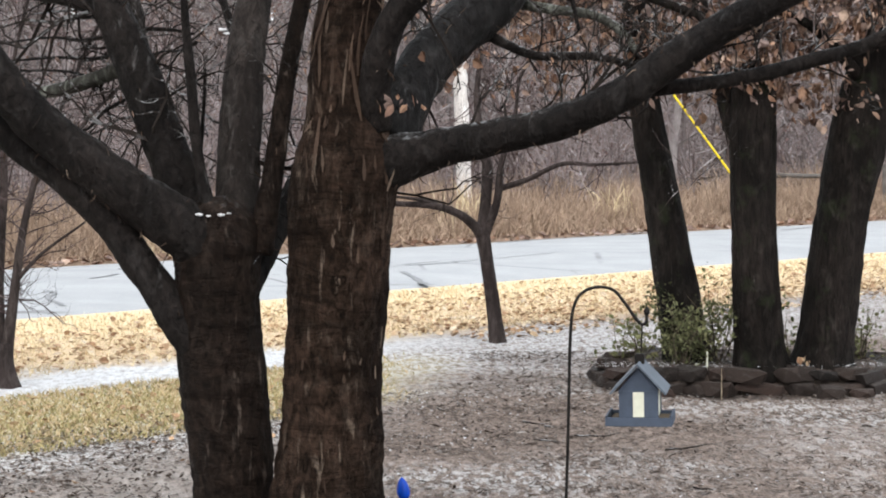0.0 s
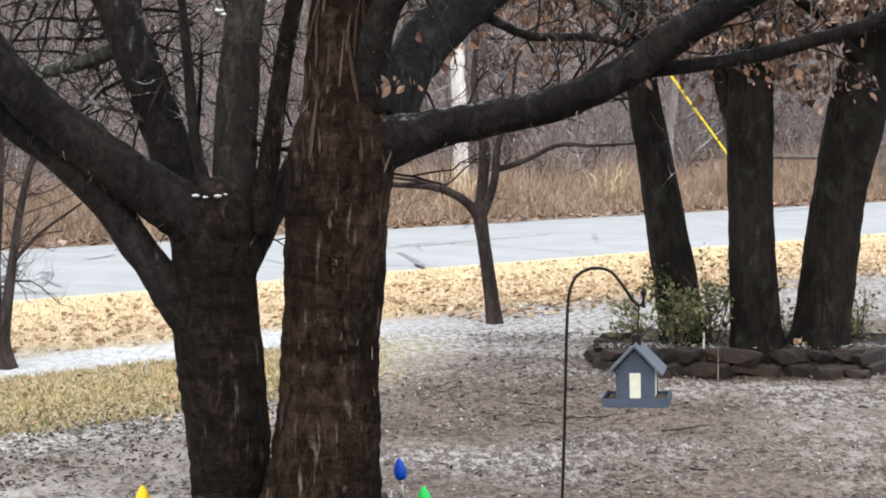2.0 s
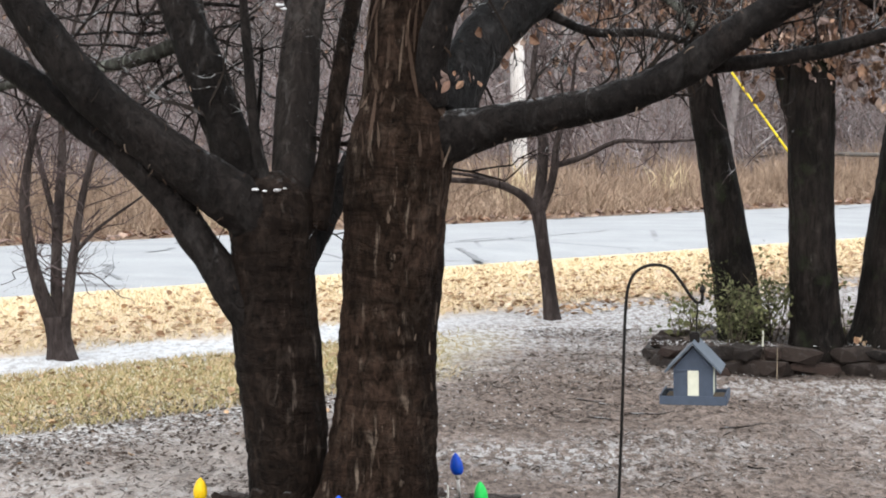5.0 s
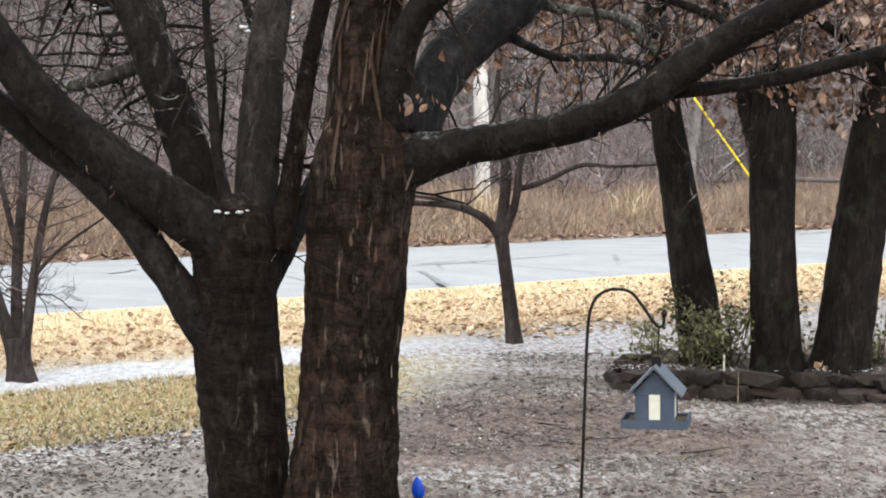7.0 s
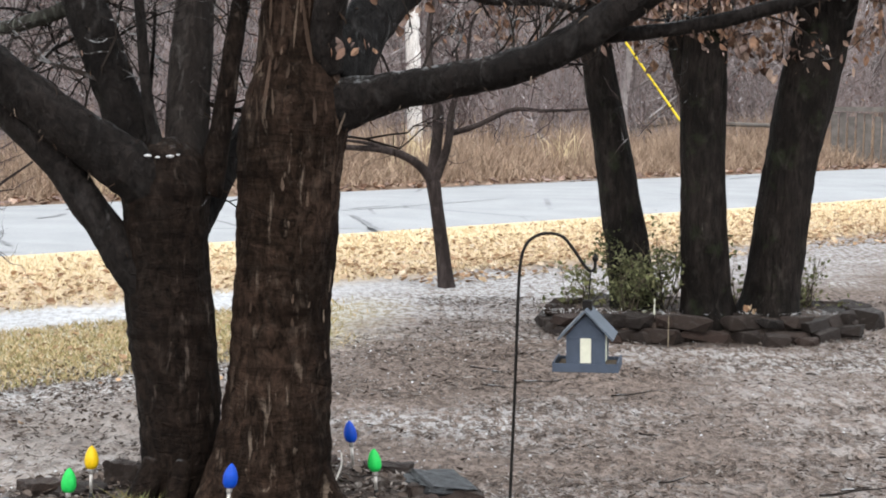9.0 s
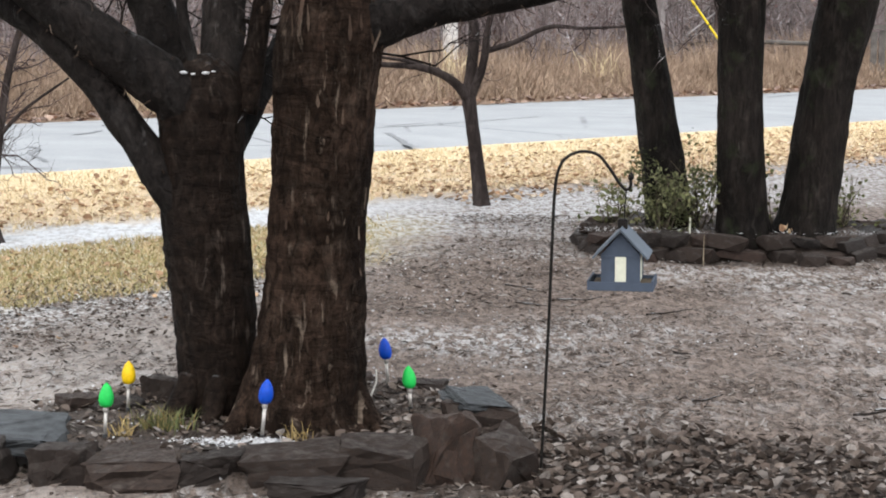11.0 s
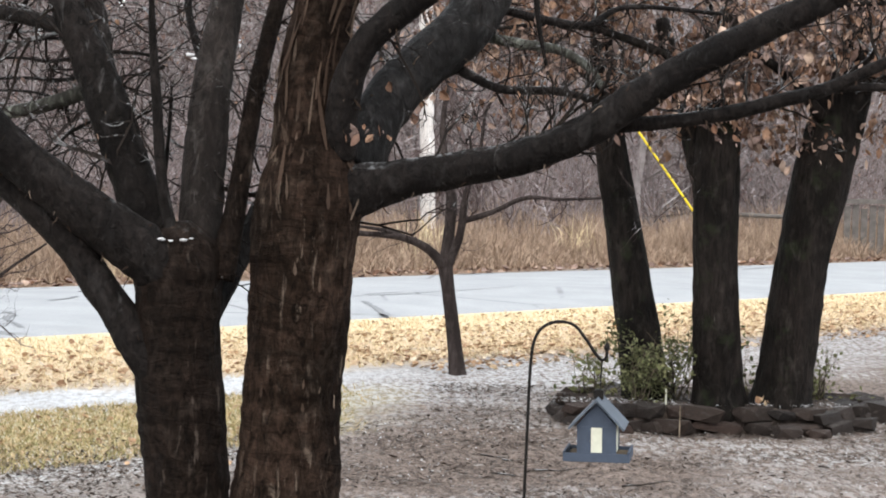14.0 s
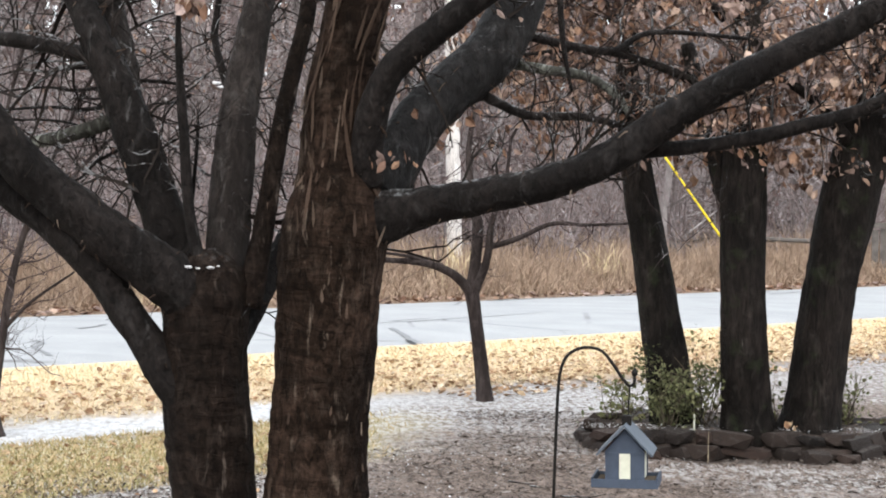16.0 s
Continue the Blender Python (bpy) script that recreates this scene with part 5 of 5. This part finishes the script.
STRAW = varied("straw_weed_blade", (0.42, 0.30, 0.12), (0.30, 0.21, 0.09), (0.55, 0.42, 0.20), grain=30)
STALK = varied("dry_stalk", (0.36, 0.29, 0.20), (0.46, 0.38, 0.28))
for x, y, z, h, r in ((1.765, 11.18, 0.0, 0.20, 0.0035), (1.92, 11.82, 0.15, 1.05, 0.003)):
    st = Sticks(int(h * 100))
    st.stem((x, y, z - 0.01), (0.02, 0, 1), h, r, 6, 0.04, 0, 5)
    tagged(new("dry_stalk", st.mesh("dry_stalk", STALK)), "single thin dry weed stalk standing up", "weeds", "dry stalks")
tagged(new("plant_marker", bm_mesh("plant_marker", box(1.723, 1.734, 11.556, 11.560, 0.13, 0.25), CREAM_PAINT)), "small white plant marker stuck in the bed", "plant marker")
spots = [(2.30 + 0.012 * i, 11.42 - 0.01 * (i % 3), 0.17 + 0.012 * (i % 4)) for i in range(7)]
tagged(new("caught_leaves", leaves_mesh("caught_leaves", spots, 0.05, LEAF_GROUND, 69, hang=-0.4)), "few yellow leaves caught at an oak's foot", "leaves", "", "stuff")

rng = np.random.default_rng(66)
for x, y, n, h, label in ((-0.93, 6.22, 140, 0.10, "low tuft of dull green weeds in the bed"), (-1.06, 6.10, 40, 0.10, "tuft of straw-coloured weed blades"), (-0.44, 6.02, 26, 0.10, "tuft of straw-coloured weed blades")):
    roots = np.column_stack([x + rng.normal(0, 0.05 if n > 100 else 0.02, n), y + rng.normal(0, 0.03, n), np.full(n, 0.09)])
    tagged(new("weed_tuft", blades_mesh("weed_tuft", roots, h, 0.006, WEED if n > 100 else STRAW, int(n), 0.7, 0.4)), label, "weeds")
rng = np.random.default_rng(67)
sx, sy = -0.6 + rng.uniform(-0.95, 0.95, 1500), 6.45 + rng.uniform(-0.65, 0.65, 1500)
spots = np.column_stack([sx, sy, ground_height(sx, sy) + 0.01])
tagged(new("bed_litter", leaves_mesh("bed_litter", spots, 0.032, LEAF_WET, 68, curl=0.6, flat=True)), "wet brown leaf litter inside the bed", "leaves", "", "stuff")
n = 1300
sx, sy = rng.normal(-0.62, 0.11, n), rng.normal(6.0, 0.028, n)
spots = np.column_stack([sx, sy, ground_height(sx, sy) + 0.016])
tagged(new("bed_sleet", chips_mesh("bed_sleet", spots, 0.009, SLEET, 70)), "broken crust of white sleet on the bed's soil", "sleet", "", "stuff")

# ---- path lights shaped like holiday bulbs ----


def lathe(name, profile, material, at, seg=20, tilt=(0, 0)):
    bm = bmesh.new()
    rings = []
    for r, z in profile:
        rings.append([bm.verts.new((at[0] + tilt[0] * z + r * math.cos(2 * math.pi * i / seg), at[1] + tilt[1] * z + r * math.sin(2 * math.pi * i / seg), at[2] + z)) for i in range(seg)])
    for a, b in zip(rings, rings[1:]):
        for i in range(seg):
            bm.faces.new((a[i], a[(i + 1) % seg], b[(i + 1) % seg], b[i]))
    bm.faces.new(rings[0][::-1])
    bm.faces.new(rings[-1])
    return bm_mesh(name, bm, material, True)


def path_light(x, y, centre, material, colour, lean):
    g = float(ground_height(x, y))
    ob = thing("path_light", f"{colour} plastic bulb on a steel stake in the bed", "path light", (x, y, g), "bulb stake lights")
    low = centre - 0.042
    profile = [(0.010, 0.0), (0.019, 0.004), (0.0245, 0.016), (0.0262, 0.028), (0.0255, 0.040), (0.0225, 0.054), (0.0170, 0.068), (0.0105, 0.078), (0.0055, 0.084), (0.0015, 0.087)]
    shift = (x + lean * (low - g), y)
    bulb = part("bulb", lathe("bulb", profile, material, (*shift, low), 24, (lean, 0)), ob, f"glossy {colour} bulb")
    part("collar", lathe("collar", [(0.0095, -0.016), (0.0105, -0.012), (0.0105, 0.0), (0.009, 0.003)], STEEL, (*shift, low), 16, (lean, 0)), bulb, "steel collar")
    h = low - 0.014 - g
    stem = part("stem", lathe("stem", [(0.0065, 0.012), (0.0065, h)], STEEL, (x, y, g), 12, (lean, 0)), ob, "thin steel tube")
    part("spike", lathe("spike", [(0.002, -0.05), (0.0075, 0.0), (0.0078, 0.02), (0.006, 0.024)], BLACK_PLASTIC, (x, y, g), 10, (lean, 0)), stem, "black plastic spike")


path_light(-0.566, 6.07, 0.276, BULB_BLUE, "blue", 0.09)
path_light(-1.110, 6.05, 0.260, BULB_GREEN, "green", 0.04)
path_light(-1.098, 6.46, 0.253, BULB_YELLOW, "yellow", 0.02)
path_light(-0.142, 6.95, 0.261, BULB_BLUE, "blue", -0.10)
path_light(-0.048, 6.54, 0.234, BULB_GREEN, "green", -0.07)
CORD = [(-0.215, 6.72, 0.09, 0.0035), (-0.20, 6.74, 0.13, 0.0035), (-0.186, 6.76, 0.17, 0.0035), (-0.188, 6.77, 0.215, 0.003)]
tagged(new("cord", limb_mesh("cord", CORD, CABLE, 8, 0.01, 0, 0, 1, 0)), "short pale cord standing beside the trunk", "cord")

# ---- shepherd's hook and feeder ----
HOOK_LINE = [(0.403, 6.000, -0.186, 0.0086), (0.411, 6.000, 0.076, 0.0086), (0.424, 6.000, 0.552, 0.0086), (0.430, 6.000, 0.884, 0.0086), (0.434, 6.000, 1.004, 0.0086), (0.441, 6.000, 1.062, 0.0086), (0.457, 6.000, 1.103, 0.0086), (0.487, 6.000, 1.129, 0.0086), (0.530, 6.000, 1.139, 0.0086), (0.579, 6.000, 1.127, 0.0086), (0.619, 6.000, 1.081, 0.0086), (0.649, 6.000, 1.038, 0.0086), (0.675, 6.000, 1.011, 0.0086), (0.690, 6.000, 1.021, 0.0086), (0.691, 6.000, 1.048, 0.0086)]
hook = thing("shepherd_hook", "black iron shepherd's hook standing in the mud", "plant hook", (0.409, 6.0, 0))
rod = part("rod", limb_mesh("rod", [(x, y, z, 0.0054) for x, y, z, r in HOOK_LINE], HOOK_IRON, 12, 0.012, 0.0, 0.0, 3, 0.004), hook)
part("finial", lathe("finial", [(0.004, 0.0), (0.009, 0.006), (0.011, 0.014), (0.008, 0.022), (0.003, 0.028), (0.001, 0.034)], HOOK_IRON, (0.691, 6.0, 1.042), 12), rod)

feeder = thing("bird_feeder", "weathered blue house-shaped wooden bird feeder hanging from the hook", "bird feeder", (0.662, 6.0, 0.674))
FM = pose(0.673, 6.0, 0.676, 0, -1.2, -11)


def feeder_part(name, bm, material, parent, label="", bevel=0.0):
    if bevel:
        bmesh.ops.bevel(bm, geom=bm.edges[:], offset=bevel, segments=2, affect="EDGES")
    bmesh.ops.transform(bm, matrix=FM, verts=bm.verts)
    return part(name, bm_mesh(name, bm, material), parent, label)


def prism(profile, y0, y1):
    """A profile in x and z, drawn out along y."""
    bm = bmesh.new()
    a = [bm.verts.new((x, y0, z)) for x, z in profile]
    b = [bm.verts.new((x, y1, z)) for x, z in profile]
    bm.faces.new(a)
    bm.faces.new(b[::-1])
    n = len(profile)
    for i in range(n):
        bm.faces.new((a[i], b[i], b[(i + 1) % n], a[(i + 1) % n]))
    bmesh.ops.recalc_face_normals(bm, faces=bm.faces[:])
    return bm


tray = feeder_part("tray", box(-0.104, 0.104, -0.085, 0.085, 0.0, 0.010), BLUE_PAINT, feeder, "", 0.002)
feeder_part("rim", box(-0.104, 0.104, -0.092, -0.084, 0.0, 0.030), BLUE_PAINT, tray, "", 0.0015)
feeder_part("rim", box(-0.104, 0.104, 0.084, 0.092, 0.0, 0.030), BLUE_PAINT, tray, "", 0.0015)
feeder_part("rim", box(-0.112, -0.104, -0.092, 0.092, 0.0, 0.036), BLUE_PAINT, tray, "", 0.0015)
feeder_part("rim", box(0.104, 0.112, -0.092, 0.092, 0.0, 0.036), BLUE_PAINT, tray, "", 0.0015)
feeder_part("seed", box(-0.10, 0.10, -0.08, 0.08, 0.010, 0.020), SEED, tray, "dark leftover seed", 0.004)
GABLE = [(-0.066, 0.012), (0.066, 0.012), (0.066, 0.122), (0.0, 0.196), (-0.066, 0.122)]
for y0, y1 in ((-0.078, -0.070), (0.070, 0.078)):
    wall = feeder_part("end_wall", prism(GABLE, y0, y1), BLUE_PAINT, feeder)
    side = -1 if y0 < 0 else 1
    yy = y0 if side < 0 else y1
    feeder_part("window", box(-0.0185, 0.0185, min(yy, yy + side * 0.003), max(yy, yy + side * 0.003), 0.030, 0.116), CREAM_PAINT, wall, "cream painted window panel", 0.0008)
    feeder_part("batten", box(-0.067, 0.067, min(yy, yy + side * 0.0025), max(yy, yy + side * 0.0025), 0.112, 0.118), BLUE_PAINT, wall)
for x0, x1 in ((-0.062, -0.058), (0.058, 0.062)):
    feeder_part("side_pane", box(x0, x1, -0.070, 0.070, 0.024, 0.118), CREAM_PAINT, feeder, "pale cloudy side pane")
for s in (-1, 1):
    slope = [(0.0, 0.205), (s * 0.092, 0.108), (s * 0.096, 0.113), (0.0, 0.213)]
    roof = feeder_part("roof_panel", prism(slope, -0.105, 0.105), ROOF_PAINT, feeder, "slate-blue roof board")
feeder_part("chimney", box(-0.016, 0.016, -0.018, 0.018, 0.200, 0.236), HOOK_IRON, roof, "small black ridge cap", 0.003)
WIRE_LINE = [(0.672, 6.0, 0.905, 0.0022), (0.674, 6.0, 0.96, 0.0022), (0.677, 6.0, 1.012, 0.0022)]
part("hanger", limb_mesh("hanger", WIRE_LINE, HOOK_IRON, 8, 0.01, 0, 0, 2, 0), feeder, "thin dark hanging wire")

# ---- beyond the road ----
pole = thing("utility_pole", "weathered pale grey wooden utility pole beyond the road", "utility pole", (0.42, 33, 0))
part("shaft", limb_mesh("shaft", [(0.43, 33, -0.3, 0.142), (0.345, 33, 2.12, 0.137), (0.27, 33, 4.6, 0.131), (0.17, 33, 9.0, 0.118)], POLE_WOOD, 24, 0.15, 0.01, 0.01, 4, 0.004), pole)
guy = thing("guy_wire", "pole guy wire with a bright yellow guard sleeve", "guy wire", (6.1, 33, 0))
part("strand", limb_mesh("strand", [(0.321, 33, 7.82, 0.012), (3.0, 33, 4.18, 0.012), (6.2, 33, -0.17, 0.012)], WIRE, 8, 0.3, 0, 0, 5, 0), guy)
part("guard", limb_mesh("guard", [(4.27, 33, 2.452, 0.021), (4.8, 33, 1.731, 0.021), (5.31, 33, 1.038, 0.021), (5.9, 33, 0.236, 0.021)], YELLOW_GUARD, 12, 0.1, 0, 0, 6, 0), guy, "bright yellow plastic sleeve")


def tall_grass():
    rng = np.random.default_rng(70)
    n = 70000
    s = -(ROAD_WIDTH + 0.5 + rng.gamma(2.0, 1.3, n))
    a = rng.uniform(-14, 32, n)
    p = ROAD_AT + ROAD_DIR * a[:, None] - ROAD_OUT * s[:, None]
    roots = np.column_stack([p, np.zeros(n)])
    clump = 0.72 + 0.5 * soft_noise(np.column_stack([a * 0.8, s * 0.7, a * 0])) + 0.25 * soft_noise(np.column_stack([a * 2.6, s * 2, a * 0]))
    front = smooth01((-s - ROAD_WIDTH - 0.3) / 1.6)
    me = blades_mesh("tall_grass", roots, 1.05, 0.013, GRASS_DRY, 71, 0.34, 0.3)
    co = np.zeros(len(me.vertices) * 3)
    me.vertices.foreach_get("co", co)
    co = co.reshape(n, 5, 3)
    co[:, :, 2] *= (clump * (0.25 + 0.75 * front))[:, None]
    me.vertices.foreach_set("co", co.reshape(-1))
    tagged(new("tall_grass", me), "tall dry brown grass along the far roadside", "grass", "", "stuff")


tall_grass()
rng = np.random.default_rng(72)
for a, q, h in ((7.6, 7.6, 1.0), (1.0, 6.9, 0.5), (2.0, 7.0, 0.5), (12.0, 8, 0.9)):
    p = ROAD_AT + ROAD_DIR * a + ROAD_OUT * q
    roots = np.column_stack([p[0] + rng.normal(0, 0.25, 60), p[1] + rng.normal(0, 0.2, 60), np.zeros(60)])
    tagged(new("grass_tuft", blades_mesh("grass_tuft", roots, h, 0.025, GRASS_STRIP, 73 + int(a), 0.35, 0.4)), "pale straw tuft of tall dry grass", "grass")
spots = band_points(3500, 74, -(ROAD_WIDTH + 2.2), -(ROAD_WIDTH + 0.05), -14, 30, 0.015)
tagged(new("roadside_leaves", leaves_mesh("roadside_leaves", spots, 0.11, LEAF_OAK, 75, curl=0.5, flat=True)), "rust-brown leaves drifted along the far road edge", "leaves", "", "stuff")


def woods():
    """Bare saplings and trees, several rows deep, past the tall grass."""
    st = Sticks(80)
    rng = st.rng
    for i in range(230):
        y = 33 + rng.uniform(0, 1) ** 1.2 * 60
        x = rng.uniform(-0.30, 0.34) * y * 1.05
        if road_side(x, y) > -9.5:
            continue
        if abs(x - 0.012 * y) < 1.5 and y < 36:
            continue
        r = rng.uniform(0.03, 0.13) if rng.uniform() < 0.8 else rng.uniform(0.13, 0.22)
        h = rng.uniform(6, 13)
        trunk = st.stem((x, y, -0.1), (rng.normal(0, 0.14), rng.normal(0, 0.14), 1), h, r, 10, 0.08, 0, 6)
        for _ in range(int(rng.integers(20, 34))):
            p, d, rr = trunk[rng.integers(1, 9)]
            side = rng.normal(0, 1, 3) + (0, 0, 0.25)
            b = st.stem(p, side, rng.uniform(0.8, 2.6), min(0.03, rr * 0.5), 5, 0.26)
            st.spray(b, 7, 0.9, 0.012, 1, 1.0)
    tagged(new("woods", st.mesh("woods", WOOD_FAR)), "dense bare grey-brown winter woods beyond the road", "woods", "", "stuff")


def brush():
    """Tangled reddish undergrowth in front of the woods."""
    st = Sticks(90)
    rng = st.rng
    for i in range(2300):
        a, q = rng.uniform(-14, 34), ROAD_WIDTH + rng.uniform(3.6, 13)
        p = ROAD_AT + ROAD_DIR * a + ROAD_OUT * q
        if p[1] < 34.5 and abs(p[0] - 0.012 * p[1]) < 1.7:
            continue
        h = rng.uniform(1.5, 5.0)
        m = st.stem((p[0], p[1], -0.05), (rng.normal(0, 0.35), rng.normal(0, 0.35), 1), h, rng.uniform(0.008, 0.02), 6, 0.16)
        st.spray(m, 7, 0.9, 0.008, 1, 1.0)
    tagged(new("brush", st.mesh("brush", BRUSH)), "tangled reddish-brown bare brush at the wood's edge", "brush", "", "stuff")


woods()
brush()


def wood_leaves():
    """Dead leaves clinging in the understorey and back among the trunks."""
    rng = np.random.default_rng(95)
    n = 64000
    a = np.concatenate([rng.uniform(4, 36, n // 3), rng.uniform(-16, 36, n - n // 3)])
    q = ROAD_WIDTH + rng.uniform(4, 26, n)
    p = ROAD_AT + ROAD_DIR * a[:, None] + ROAD_OUT * q[:, None]
    z = rng.uniform(0.8, 7.5, n)
    thick = soft_noise(np.column_stack([a * 0.45, z * 0.9, q * 0.2])) + 0.15
    keep = rng.uniform(-0.4, 0.6, n) < thick
    spots = np.column_stack([p, z])[keep]
    rng.shuffle(spots)
    half = len(spots) // 6
    tagged(new("wood_leaves", leaves_mesh("wood_leaves", spots[:half], 0.12, LEAF_OAK, 96)), "rust-coloured dead leaves clinging in the woods' edge", "leaves", "", "stuff")
    tagged(new("dull_wood_leaves", leaves_mesh("dull_wood_leaves", spots[half:], 0.10, LEAF_MAUVE, 98)), "dull mauve-brown leaves hanging deep in the woods", "leaves", "", "stuff")


wood_leaves()


def backdrop():
    """A far belt of woods, torn into gaps towards its top."""
    n, m = 2600, 110
    ang = np.radians(np.linspace(-60, 60, n + 1))
    high = np.linspace(-1.0, 20.0, m + 1)
    A, Hh = np.meshgrid(ang, high)
    verts = np.stack([115 * np.sin(A), 115 * np.cos(A), Hh], -1).reshape(-1, 3)
    ca, ch = np.meshgrid((np.arange(n) + 0.5) / n * 240, (high[:-1] + high[1:]) / 2)
    tear = 0.6 * soft_noise(np.stack([ca * 4.5, ch * 2.6, ca * 0], -1)) + 0.5 * soft_noise(np.stack([ca * 1.1 + 9, ch * 0.5, ca * 0], -1))
    limit = np.interp(ch, (3.0, 7.0, 13.0, 16.0, 20.0), (9.0, 0.74, 0.56, 0.42, -0.7))
    i = (np.arange(m)[:, None] * (n + 1) + np.arange(n)[None, :])[tear < limit]
    faces = (i[:, None] + np.array([[0, 1, n + 2, n + 1]])).tolist()
    tagged(new("backdrop", mesh_of("backdrop", verts, faces, BACKDROP)), "distant hazy band of bare winter woods", "woods", "", "structure")


backdrop()

log = thing("rail", "weathered grey rail lying across posts in the brush", "rail", (7.5, 38, 0))
part("bar", limb_mesh("bar", [(6.4, 38, 0.90, 0.05), (7.2, 38, 0.86, 0.05), (8.3, 38, 0.84, 0.045)], FENCE_WOOD, 10, 0.1, 0.03, 0.03, 7, 0.01), log)
for x in (6.5, 8.2):
    part("post", limb_mesh("post", [(x, 38.06, -0.1, 0.055), (x, 38.06, 0.5, 0.05), (x, 38.06, 0.93, 0.05)], FENCE_WOOD, 10, 0.1, 0.03, 0.03, 8, 0.01), log)

fence = thing("fence", "weathered grey plank fence half hidden in the brush", "fence", (10.1, 38.5, 0))
part("rail", bm_mesh("rail", box(9.55, 11.6, 38.46, 38.52, 1.16, 1.26), FENCE_WOOD), fence)
for i, x in enumerate((9.6, 9.78, 9.97, 10.16, 10.34, 10.55, 10.73, 10.93, 11.12, 11.3, 11.5)):
    part("plank", bm_mesh("plank", box(x - 0.07, x + 0.07, 38.53, 38.555, -0.05, 1.10 + 0.05 * math.sin(i * 2.3)), FENCE_WOOD), fence)
